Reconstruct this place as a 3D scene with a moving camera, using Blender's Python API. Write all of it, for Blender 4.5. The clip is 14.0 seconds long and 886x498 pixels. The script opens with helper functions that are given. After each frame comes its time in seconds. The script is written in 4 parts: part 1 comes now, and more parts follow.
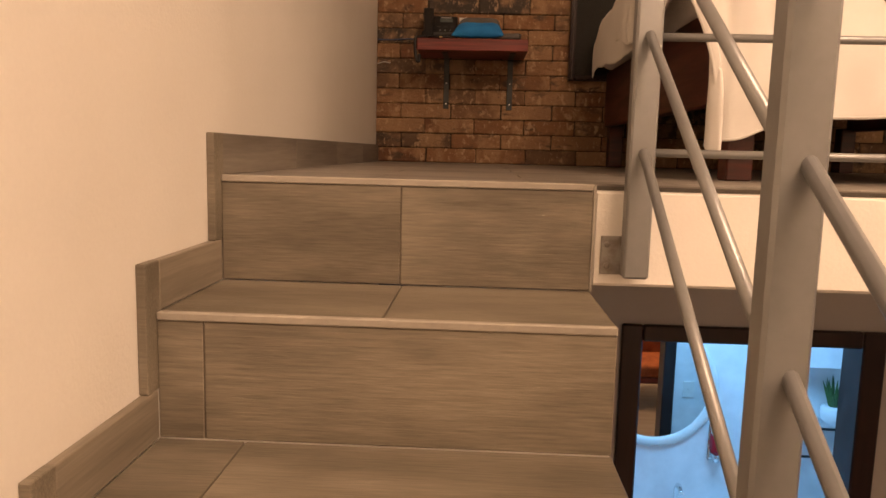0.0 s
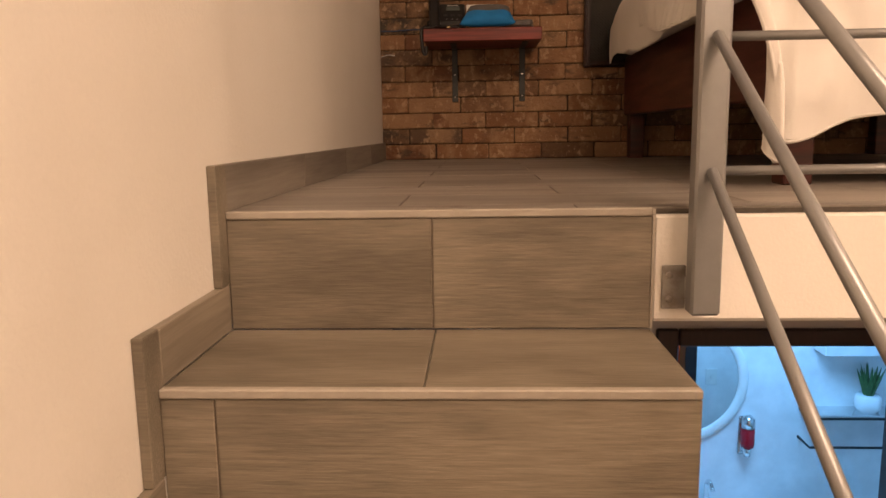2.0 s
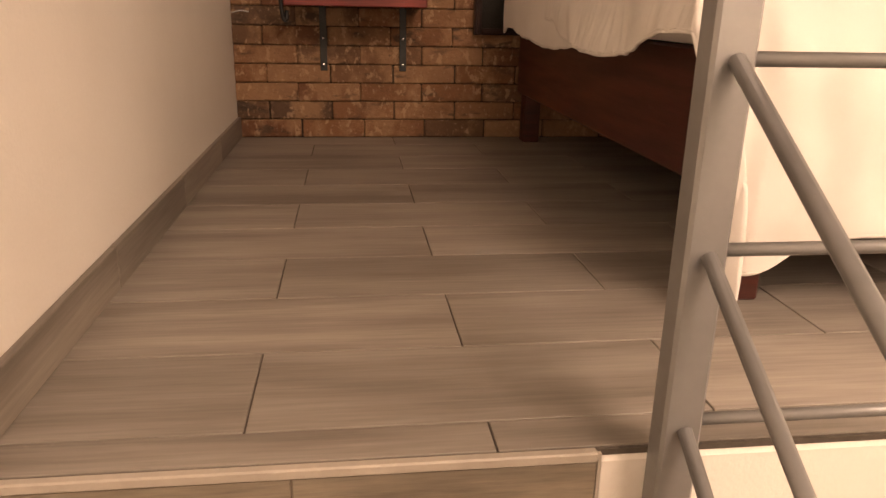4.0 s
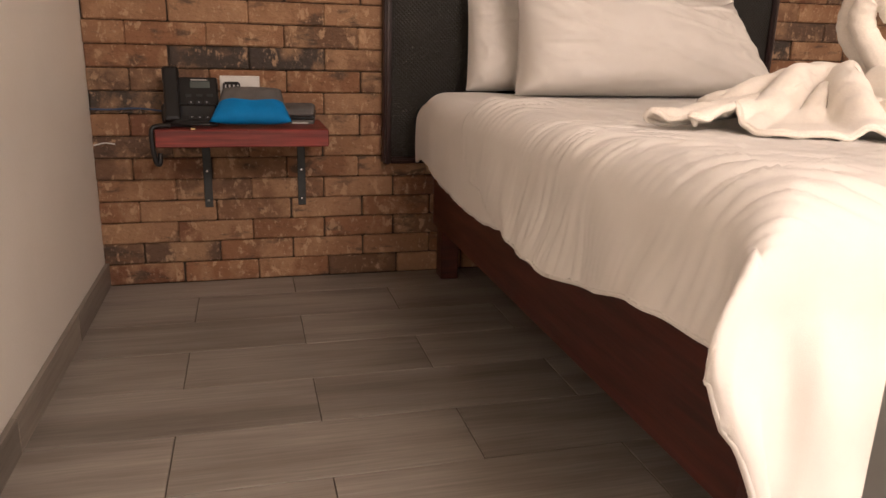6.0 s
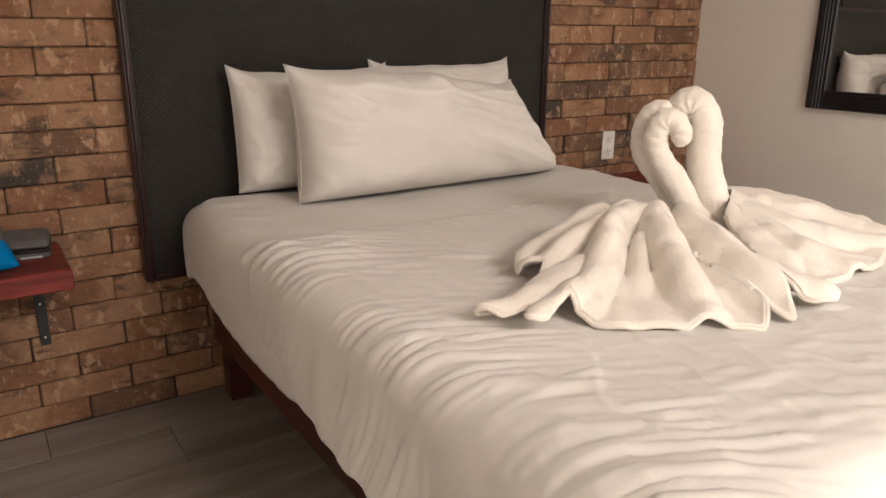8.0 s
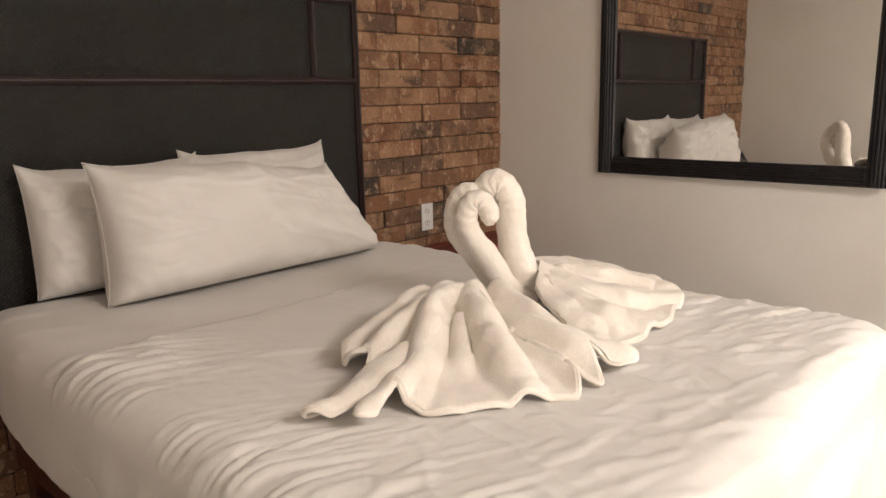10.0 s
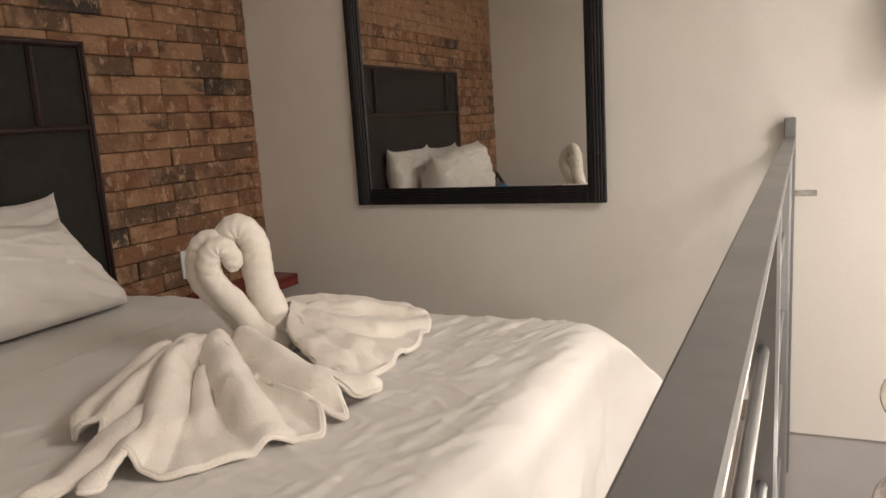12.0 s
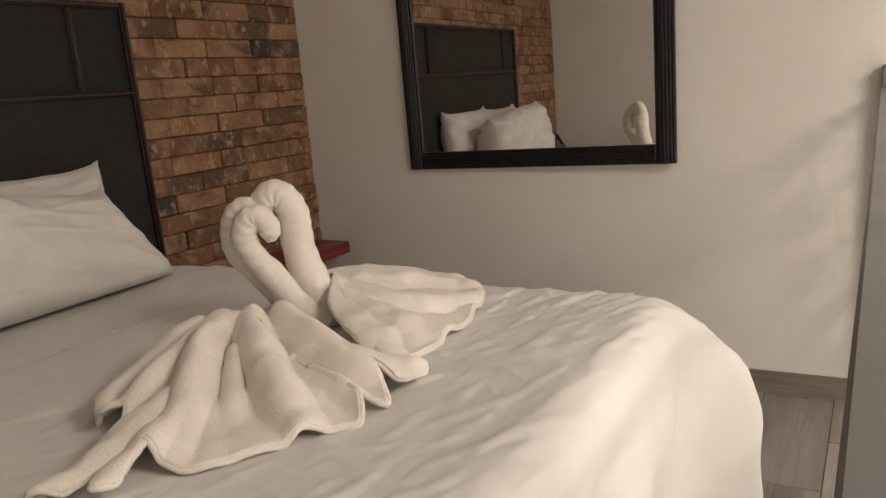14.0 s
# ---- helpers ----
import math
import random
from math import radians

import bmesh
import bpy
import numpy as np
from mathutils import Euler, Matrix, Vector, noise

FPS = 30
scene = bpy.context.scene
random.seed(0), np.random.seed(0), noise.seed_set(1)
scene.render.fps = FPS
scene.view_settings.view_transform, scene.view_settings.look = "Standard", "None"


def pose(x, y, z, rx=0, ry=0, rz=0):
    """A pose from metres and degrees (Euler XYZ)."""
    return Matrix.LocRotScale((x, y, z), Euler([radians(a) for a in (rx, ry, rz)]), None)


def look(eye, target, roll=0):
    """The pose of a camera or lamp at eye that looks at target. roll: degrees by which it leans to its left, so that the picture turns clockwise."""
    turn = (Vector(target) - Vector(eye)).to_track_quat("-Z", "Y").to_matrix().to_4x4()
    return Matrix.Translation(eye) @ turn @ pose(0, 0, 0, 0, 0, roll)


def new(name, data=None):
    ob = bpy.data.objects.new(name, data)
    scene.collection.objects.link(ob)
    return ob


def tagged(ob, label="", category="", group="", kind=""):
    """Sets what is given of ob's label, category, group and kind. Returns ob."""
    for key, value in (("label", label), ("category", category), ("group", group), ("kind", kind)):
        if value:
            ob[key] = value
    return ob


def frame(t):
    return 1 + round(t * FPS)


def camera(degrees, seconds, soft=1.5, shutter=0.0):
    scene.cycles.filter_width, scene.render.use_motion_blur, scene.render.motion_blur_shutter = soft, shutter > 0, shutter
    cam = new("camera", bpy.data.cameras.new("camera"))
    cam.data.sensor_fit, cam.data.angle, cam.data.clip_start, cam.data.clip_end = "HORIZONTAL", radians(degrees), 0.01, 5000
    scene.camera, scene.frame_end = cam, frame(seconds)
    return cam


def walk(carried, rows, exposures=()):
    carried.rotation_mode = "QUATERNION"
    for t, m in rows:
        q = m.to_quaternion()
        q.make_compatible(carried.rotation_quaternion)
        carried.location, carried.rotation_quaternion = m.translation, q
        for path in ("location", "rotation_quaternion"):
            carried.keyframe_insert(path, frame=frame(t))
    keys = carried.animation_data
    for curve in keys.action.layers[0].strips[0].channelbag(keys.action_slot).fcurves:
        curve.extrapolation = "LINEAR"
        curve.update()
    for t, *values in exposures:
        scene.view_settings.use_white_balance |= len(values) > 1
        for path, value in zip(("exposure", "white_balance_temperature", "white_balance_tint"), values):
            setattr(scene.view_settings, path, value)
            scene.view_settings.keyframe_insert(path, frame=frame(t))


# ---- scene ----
cam = camera(62.4, 14.0)
PATH = [
    (0, (0.019, 0.126, 0.055), (-0.071, 2.106, -0.21), 1.4),
    (0.5, (0.033, 0.113, 0.071), (-0.022, 2.102, -0.133), 0.4),
    (1, (0.014, 0.085, 0.056), (-0.052, 2.074, -0.149), -0.4),
    (1.5, (-0.023, 0.17, 0.058), (-0.114, 2.154, -0.175), -1.3),
    (2, (-0.048, 0.305, 0.128), (-0.144, 2.277, -0.19), -0.9),
    (2.2, (-0.025, 0.346, 0.138), (-0.1, 2.303, -0.263), -0.3),
    (4.3, (-0.05, 0.826, 0.544), (0.21, 2.707, -0.085), 1.0),
    (4.5, (-0.035, 0.856, 0.564), (0.227, 2.738, -0.06), 0.9),
    (5, (-0.063, 1.009, 0.63), (0.26, 2.893, 0.041), 1.0),
    (5.5, (-0.073, 1.101, 0.769), (0.361, 2.961, 0.176), 1.8),
    (6, (-0.012, 1.213, 0.799), (0.489, 3.071, 0.256), 1.6),
    (6.5, (0.059, 1.341, 0.941), (0.673, 3.171, 0.418), 1.3),
    (7, (0.063, 1.403, 0.955), (0.783, 3.196, 0.438), 0.9),
    (7.5, (0.038, 1.523, 1.014), (0.948, 3.219, 0.468), 1.0),
    (8, (0.043, 1.531, 1.095), (1.099, 3.13, 0.523), 0.4),
    (8.2, (-0.024, 1.552, 1.139), (1.125, 3.08, 0.552), 1.0),
    (10.3, (0.061, 1.496, 1.152), (1.526, 2.802, 0.768), -1.6),
    (10.5, (0.059, 1.483, 1.158), (1.555, 2.758, 0.786), -1.8),
    (11, (0.071, 1.476, 1.164), (1.656, 2.646, 0.82), -2.3),
    (11.5, (0.077, 1.452, 1.168), (1.756, 2.484, 0.829), -3.0),
    (12, (0.096, 1.418, 1.165), (1.858, 2.297, 0.817), -3.6),
    (12.5, (0.12, 1.375, 1.149), (1.944, 2.107, 0.78), -4.1),
    (13, (0.14, 1.369, 1.145), (1.987, 2.026, 0.747), -4.5),
    (13.5, (0.198, 1.411, 1.146), (1.98, 2.221, 0.732), -5.0),
    (14, (0.230, 1.471, 1.142), (1.902, 2.493, 0.712), -4.9),
]
EXPOSURES = [(0, -0.1, 7350, 31), (2.2, -0.05, 6850, 29), (4.3, 0.3, 6600, 29), (5, 0.4, 5550, 24), (6.5, 0.43, 5350, 21), (8.2, 0.34, 5000, 14), (11, 0.1, 5000, 13), (12.5, -0.36, 4950, 12), (14, -0.42, 5050, 13)]
walk(cam, [(t, look(eye, target, roll)) for t, eye, target, roll in PATH], EXPOSURES)

# ---- plan ----
XL, XR = -0.481, 2.905         # stair wall, far face of the mirror wall at the loft edge
YB = 3.688                     # brick faces
YE = 1.499                     # front face of the sleeping loft
LOW = -2.6                     # lower floor
TOP = 2.35                     # ceiling
YF = -3.0                      # front wall of the lower room
YD = 2.8                       # wall of the bathroom door
BED_X, BED_Z = 1.163, 0.638    # middle of the bed, top of the mattress
RAIL_Y, RAIL_X = 1.4595, 0.310  # lines of the two railings
EAST = pose(2.79, YB, 0, 0, 0, 2.05)  # the mirror wall stands slightly out of square


# ---- world and light ----
world = bpy.data.worlds.new("world")
scene.world = world
world.use_nodes = True
world.node_tree.nodes["Background"].inputs[0].default_value = (0.02, 0.02, 0.025, 1)


def lamp(name, kind, place, watts, colour, size=0.03, target=None):
    data = bpy.data.lights.new(name, kind)
    data.energy, data.color = watts, colour
    if kind == "AREA":
        data.size = size
    else:
        data.shadow_soft_size = size
    ob = new(name, data)
    ob.matrix_world = look(place, target) if target else pose(*place)
    return ob


WARM = (1.0, 0.74, 0.47)
HUB = Vector((1.52, 0.30, 0.72))
BULBS = [Vector(p) for p in ((1.353, 1.256, 0.702), (1.185, 1.275, 0.608), (0.64, 0.40, 0.56), (2.16, 0.76, 0.70),
                             (2.30, 0.34, 0.84), (1.30, -0.28, 0.76), (0.62, 0.0, 0.80), (1.78, -0.55, 0.74), (2.05, -0.30, 0.60),
                             (1.12, 0.22, 1.02), (1.86, 0.30, 1.00), (1.45, 0.45, 0.98))]
for b in BULBS:
    lamp("bulb_light", "POINT", b, 1.05, WARM, 0.018)
# added fill lamp, out of view, for soft even light over the loft
FILL_POS = Vector((1.1, -0.35, TOP))
lamp("fill_light", "AREA", FILL_POS - Vector((0, 0, 0.045)), 84.0, WARM, 1.16, FILL_POS - Vector((0, 0, 3)))
lamp("bathroom_light", "AREA", (1.3, 3.5, -0.33), 30.0, (0.14, 0.54, 1.0), 0.5, (1.3, 3.5, -3))


# ---- materials ----
def mat(name, colour, rough=0.5, metal=0.0, second=None, scale=(8, 8, 8), grain=0.0, grain_scale=(60, 60, 60), bump=0.0, low=0.35, high=0.65,
        per_piece=0.0, coat=0.0, sheen=0.0, ior=1.45):
    """Two-scale procedural surface: patches of a second colour, fine grain, relief, tone varied from piece to piece."""
    m = bpy.data.materials.new(name)
    m.use_nodes = True
    nt = m.node_tree
    n, lk = nt.nodes, nt.links
    p = n["Principled BSDF"]
    p.inputs["Roughness"].default_value, p.inputs["Metallic"].default_value = rough, metal
    p.inputs["Coat Weight"].default_value, p.inputs["Sheen Weight"].default_value = coat, sheen
    p.inputs["IOR"].default_value = ior
    tc = n.new("ShaderNodeTexCoord")
    src = tc.outputs["Object"]
    info = n.new("ShaderNodeObjectInfo")
    if per_piece:
        add = n.new("ShaderNodeVectorMath")
        add.operation = "MULTIPLY_ADD"
        add.inputs[1].default_value = (37, 23, 11)
        comb = n.new("ShaderNodeCombineXYZ")
        for k in range(3):
            lk.new(info.outputs["Random"], comb.inputs[k])
        lk.new(comb.outputs[0], add.inputs[0])
        lk.new(src, add.inputs[2])
        src = add.outputs[0]

    def tex(sc, detail=4.0, rough_=0.55):
        mp = n.new("ShaderNodeMapping")
        mp.inputs["Scale"].default_value = sc
        lk.new(src, mp.inputs[0])
        t = n.new("ShaderNodeTexNoise")
        t.inputs["Scale"].default_value, t.inputs["Detail"].default_value, t.inputs["Roughness"].default_value = 1.0, detail, rough_
        lk.new(mp.outputs[0], t.inputs["Vector"])
        return t.outputs["Fac"]

    a = tex(scale)
    ramp = n.new("ShaderNodeValToRGB")
    ramp.color_ramp.elements[0].position, ramp.color_ramp.elements[1].position = low, high
    ramp.color_ramp.elements[0].color = (*colour, 1)
    ramp.color_ramp.elements[1].color = (*(second or [c * 0.88 for c in colour]), 1)
    lk.new(a, ramp.inputs[0])
    out = ramp.outputs[0]
    g = tex(grain_scale, 3.0, 0.6)
    if grain:
        mr = n.new("ShaderNodeMapRange")
        mr.inputs[1].default_value, mr.inputs[2].default_value = 0.25, 0.75
        mr.inputs[3].default_value, mr.inputs[4].default_value = 1 - grain, 1 + grain
        lk.new(g, mr.inputs[0])
        mul = n.new("ShaderNodeVectorMath")
        mul.operation = "SCALE"
        lk.new(out, mul.inputs[0])
        lk.new(mr.outputs[0], mul.inputs["Scale"])
        out = mul.outputs[0]
    if per_piece:
        mr = n.new("ShaderNodeMapRange")
        mr.inputs[3].default_value, mr.inputs[4].default_value = 1 - per_piece, 1 + per_piece
        lk.new(info.outputs["Random"], mr.inputs[0])
        mul = n.new("ShaderNodeVectorMath")
        mul.operation = "SCALE"
        lk.new(out, mul.inputs[0])
        lk.new(mr.outputs[0], mul.inputs["Scale"])
        out = mul.outputs[0]
    lk.new(out, p.inputs["Base Color"])
    rr = n.new("ShaderNodeMapRange")
    rr.inputs[3].default_value, rr.inputs[4].default_value = max(0.02, rough - 0.08), min(1.0, rough + 0.08)
    lk.new(a, rr.inputs[0])
    lk.new(rr.outputs[0], p.inputs["Roughness"])
    if bump:
        b = n.new("ShaderNodeBump")
        b.inputs["Strength"].default_value, b.inputs["Distance"].default_value = 1.0, bump
        lk.new(g, b.inputs["Height"])
        lk.new(b.outputs[0], p.inputs["Normal"])
    return m


def brick_material():
    """Reclaimed brick slips: rust, tan, umber and near-black pieces, each with rubbed pale and sooty patches."""
    m = mat("old_brick", (0.3, 0.16, 0.09), 0.85, grain=0.25, grain_scale=(45, 45, 70), bump=0.006, per_piece=0.01)
    n, lk = m.node_tree.nodes, m.node_tree.links
    p = n["Principled BSDF"]
    info = next(k for k in n if k.type == "OBJECT_INFO")
    vec = next(k for k in n if k.type == "VECT_MATH" and k.operation == "MULTIPLY_ADD").outputs[0]
    tone = n.new("ShaderNodeValToRGB")
    tone.color_ramp.interpolation = "CONSTANT"
    stops = [(0.0, (0.225, 0.112, 0.055)), (0.14, (0.275, 0.150, 0.078)), (0.28, (0.155, 0.088, 0.050)), (0.38, (0.315, 0.182, 0.098)), (0.52, (0.205, 0.112, 0.060)),
             (0.66, (0.125, 0.076, 0.048)), (0.74, (0.060, 0.047, 0.039)), (0.83, (0.250, 0.125, 0.062)), (0.93, (0.175, 0.080, 0.042))]
    e = tone.color_ramp.elements
    e[0].position, e[0].color = stops[0][0], (*stops[0][1], 1)
    e[1].position, e[1].color = stops[1][0], (*stops[1][1], 1)
    for pos, c in stops[2:]:
        k = e.new(pos)
        k.color = (*c, 1)
    lk.new(info.outputs["Random"], tone.inputs[0])
    out = tone.outputs[0]

    def layer(out, scale, lo, hi, colour, amount):
        mp = n.new("ShaderNodeMapping")
        mp.inputs["Scale"].default_value = scale
        lk.new(vec, mp.inputs[0])
        t = n.new("ShaderNodeTexNoise")
        t.inputs["Scale"].default_value, t.inputs["Detail"].default_value, t.inputs["Roughness"].default_value, t.inputs["Distortion"].default_value = 1, 8, 0.62, 0.15
        lk.new(mp.outputs[0], t.inputs["Vector"])
        mr = n.new("ShaderNodeMapRange")
        mr.inputs[1].default_value, mr.inputs[2].default_value, mr.inputs[4].default_value = lo, hi, amount
        lk.new(t.outputs["Fac"], mr.inputs[0])
        mx = n.new("ShaderNodeMix")
        mx.data_type = "RGBA"
        lk.new(mr.outputs[0], mx.inputs[0])
        lk.new(out, mx.inputs[6])
        mx.inputs[7].default_value = (*colour, 1)
        return mx.outputs[2]

    out = layer(out, (5, 5, 9), 0.52, 0.66, (0.110, 0.072, 0.050), 0.35)
    out = layer(out, (9, 9, 7), 0.48, 0.62, (0.40, 0.245, 0.132), 0.70)
    out = layer(out, (7, 7, 18), 0.57, 0.66, (0.050, 0.038, 0.030), 0.75)
    out = layer(out, (34, 34, 22), 0.57, 0.63, (0.52, 0.350, 0.205), 0.65)
    out = layer(out, (70, 70, 60), 0.60, 0.68, (0.54, 0.40, 0.26), 0.45)
    out = layer(out, (60, 60, 80), 0.62, 0.68, (0.06, 0.04, 0.03), 0.40)
    for l in list(p.inputs["Base Color"].links):
        lk.remove(l)
    lk.new(out, p.inputs["Base Color"])
    return m


def tile_material(name, colour, second, along="x", fine=False):
    """Printed wood-look porcelain: long streaks along the piece, darker bands, fine pores."""
    if fine:
        return mat(name, colour, 0.42, second=second, scale=(2.0, 7, 6.5), grain=0.24, grain_scale=(16, 260, 240), bump=0.0008, low=0.38, high=0.66, per_piece=0.10)
    return mat(name, colour, 0.42, second=second, scale=(1.3, 11, 11) if along == "x" else (11, 1.3, 11), grain=0.18,
               grain_scale=(6, 150, 150) if along == "x" else (150, 6, 150), bump=0.0006, low=0.40, high=0.66, per_piece=0.12)


M_WALL = mat("painted_plaster", (0.82, 0.785, 0.725), 0.5, second=(0.785, 0.745, 0.68), scale=(2.2, 2.2, 1.6), grain=0.015, grain_scale=(140, 140, 140), bump=0.0008)
M_CEIL = mat("ceiling_paint", (0.84, 0.82, 0.78), 0.7, bump=0.0005)
M_GREY = mat("grey_wall_paint", (0.50, 0.48, 0.47), 0.55, second=(0.46, 0.44, 0.43), scale=(2, 2, 2), bump=0.0006, grain=0.02)
M_BATH = mat("bathroom_paint", (0.80, 0.80, 0.80), 0.45, bump=0.0004)
M_GROUT = mat("grout", (0.10, 0.085, 0.07), 0.9, grain=0.2, bump=0.001)
M_MORTAR = mat("dark_mortar", (0.045, 0.033, 0.026), 0.95, grain=0.3, bump=0.002)
M_TILE = tile_material("wood_look_tile", (0.305, 0.275, 0.240), (0.195, 0.172, 0.148))
M_STEP = tile_material("wood_look_step_tile", (0.268, 0.228, 0.174), (0.148, 0.125, 0.094), fine=True)
M_TILE_Y = tile_material("wood_look_skirting", (0.25, 0.22, 0.185), (0.155, 0.135, 0.115), "y")
M_JOINT = mat("tile_grout", (0.13, 0.105, 0.08), 0.9, grain=0.1)
M_STEP_Y = tile_material("wood_look_stair_skirting", (0.29, 0.245, 0.19), (0.19, 0.16, 0.125), "y")
M_BRICK = brick_material()
M_STEEL = mat("silver_paint_steel", (0.27, 0.27, 0.268), 0.38, 0.5, grain=0.04, grain_scale=(60, 60, 60), bump=0.00012)
M_ZINC = mat("zinc_plate", (0.40, 0.39, 0.37), 0.4, 0.8, second=(0.26, 0.23, 0.2), scale=(40, 40, 40), grain=0.1)
M_TRIM = mat("pale_nosing", (0.410, 0.369, 0.312), 0.45, grain=0.06, bump=0.0003)
M_WOOD = mat("red_brown_bed_wood", (0.082, 0.016, 0.009), 0.42, second=(0.038, 0.008, 0.005), scale=(3, 3, 30), grain=0.3, grain_scale=(6, 6, 90), bump=0.0008, coat=0.15)
M_SHELF = mat("red_stained_pine", (0.24, 0.035, 0.025), 0.45, second=(0.11, 0.015, 0.012), scale=(3, 30, 55), grain=0.3, grain_scale=(8, 120, 160), bump=0.001, coat=0.2)
M_FRAME = mat("dark_cherry_wood", (0.022, 0.007, 0.006), 0.42, grain=0.3, grain_scale=(60, 8, 8), bump=0.0006, coat=0.2)
M_BLACKWOOD = mat("black_reeded_wood", (0.0044, 0.0039, 0.0044), 0.42, second=(0.016, 0.014, 0.016), scale=(30, 30, 4), grain=0.25, bump=0.0006)
M_LINEN = mat("white_cotton", (0.77, 0.745, 0.705), 0.85, second=(0.735, 0.705, 0.66), scale=(6, 6, 6), grain=0.02, grain_scale=(700, 700, 700), bump=0.0004, sheen=0.2)
M_TOWEL = mat("cream_terry", (0.86, 0.81, 0.73), 0.95, second=(0.82, 0.76, 0.67), scale=(14, 14, 14), grain=0.06, grain_scale=(260, 260, 260), bump=0.0014, sheen=0.4)
M_BLACK = mat("black_plastic", (0.010, 0.010, 0.011), 0.38, grain=0.1, bump=0.0002)
M_CABLE = mat("black_cable", (0.012, 0.012, 0.013), 0.5)
M_LCD = mat("grey_display", (0.10, 0.12, 0.115), 0.2)
M_KEY = mat("dark_key", (0.035, 0.035, 0.037), 0.5)
M_PRINT = mat("pale_print", (0.6, 0.6, 0.6), 0.6)
M_BLUE = mat("blue_fabric", (0.0, 0.20, 0.55), 0.75, second=(0.0, 0.17, 0.48), scale=(20, 20, 20), grain=0.06, grain_scale=(300, 300, 300), bump=0.0008)
M_GREYFAB = mat("grey_felt", (0.14, 0.13, 0.125), 0.9, second=(0.11, 0.105, 0.10), scale=(25, 25, 25), grain=0.12, grain_scale=(400, 400, 400), bump=0.001)
M_CARD = mat("white_card", (0.82, 0.80, 0.76), 0.6)
M_BLUECABLE = mat("blue_network_cable", (0.05, 0.09, 0.18), 0.5)
M_WHITE = mat("white_plastic", (0.78, 0.77, 0.74), 0.35)
# near-black colour standing in for the shade inside slots and gaps
M_SLOT_SHADE = mat("slot_shade", (0.02, 0.02, 0.02), 0.7)
M_BRACKET = mat("painted_bracket", (0.055, 0.06, 0.06), 0.5, 0.4, grain=0.12, bump=0.0004)
M_BRASS = mat("brushed_brass", (0.68, 0.53, 0.27), 0.30, 1.0, grain=0.12, grain_scale=(14, 14, 300), bump=0.0002)
M_RED = mat("red_soap", (0.55, 0.01, 0.02), 0.25)
M_CHROME = mat("chrome", (0.8, 0.8, 0.8), 0.1, 1.0)
M_LEAF = mat("artificial_leaf", (0.03, 0.11, 0.03), 0.5, grain=0.3)
M_POT = mat("white_ceramic", (0.8, 0.8, 0.8), 0.2)
M_ORANGE = mat("orange_cushion", (0.45, 0.12, 0.03), 0.9, second=(0.30, 0.07, 0.02), scale=(9, 9, 9), grain=0.3, bump=0.002)
M_LOWTILE = mat("tan_floor", (0.34, 0.26, 0.18), 0.4, second=(0.28, 0.21, 0.14), scale=(1.5, 20, 20), grain=0.1)
M_PANEL = mat("dark_grey_panel", (0.10, 0.095, 0.095), 0.5, grain=0.1, bump=0.0004)


def leather_material():
    m = mat("black_woven_leatherette", (0.030, 0.028, 0.025), 0.52, grain=0.1, ior=1.30)
    n, lk = m.node_tree.nodes, m.node_tree.links
    tc = next(k for k in n if k.type == "TEX_COORD")
    waves = []
    for ang in (45, -45):
        mp = n.new("ShaderNodeMapping")
        mp.inputs["Rotation"].default_value = (0, radians(ang), 0)
        lk.new(tc.outputs["Object"], mp.inputs[0])
        w = n.new("ShaderNodeTexWave")
        w.inputs["Scale"].default_value, w.inputs["Distortion"].default_value = 34, 0.4
        lk.new(mp.outputs[0], w.inputs["Vector"])
        waves.append(w.outputs["Fac"])
    mx = n.new("ShaderNodeMath")
    mx.operation = "MAXIMUM"
    lk.new(waves[0], mx.inputs[0])
    lk.new(waves[1], mx.inputs[1])
    b = n.new("ShaderNodeBump")
    b.inputs["Strength"].default_value, b.inputs["Distance"].default_value = 0.9, 0.0022
    lk.new(mx.outputs[0], b.inputs["Height"])
    lk.new(b.outputs[0], n["Principled BSDF"].inputs["Normal"])
    return m


M_LEATHER = leather_material()


def special(name, colour, rough, metal=0.0, transmission=0.0, emit=0.0, emit_colour=None):
    m = bpy.data.materials.new(name)
    m.use_nodes = True
    p = m.node_tree.nodes["Principled BSDF"]
    p.inputs["Base Color"].default_value = (*colour, 1)
    p.inputs["Roughness"].default_value, p.inputs["Metallic"].default_value = rough, metal
    p.inputs["Transmission Weight"].default_value = transmission
    if emit:
        p.inputs["Emission Color"].default_value, p.inputs["Emission Strength"].default_value = (*(emit_colour or colour), 1), emit
    return m


M_MIRROR = special("mirror_silver", (0.90, 0.90, 0.88), 0.015, 1.0)
M_GLASS = special("clear_glass", (1.0, 0.97, 0.92), 0.0, 0.0, 1.0)
# glow of the added fill panel, no lamp known there
M_FILL_GLOW = special("fill_panel_glow", (0.9, 0.9, 0.9), 0.6, emit=4, emit_colour=(1, 0.85, 0.66))
# emission for the filament together with the glare round it
M_GLOW = special("filament_glow", (1, 0.8, 0.5), 0.5, emit=50, emit_colour=(1, 0.80, 0.52))


# ---- mesh helpers ----
def link(name, bm, material, smooth=False):
    me = bpy.data.meshes.new(name)
    bm.to_mesh(me)
    bm.free()
    me.materials.append(material)
    if smooth:
        for f in me.polygons:
            f.use_smooth = True
    return new(name, me)


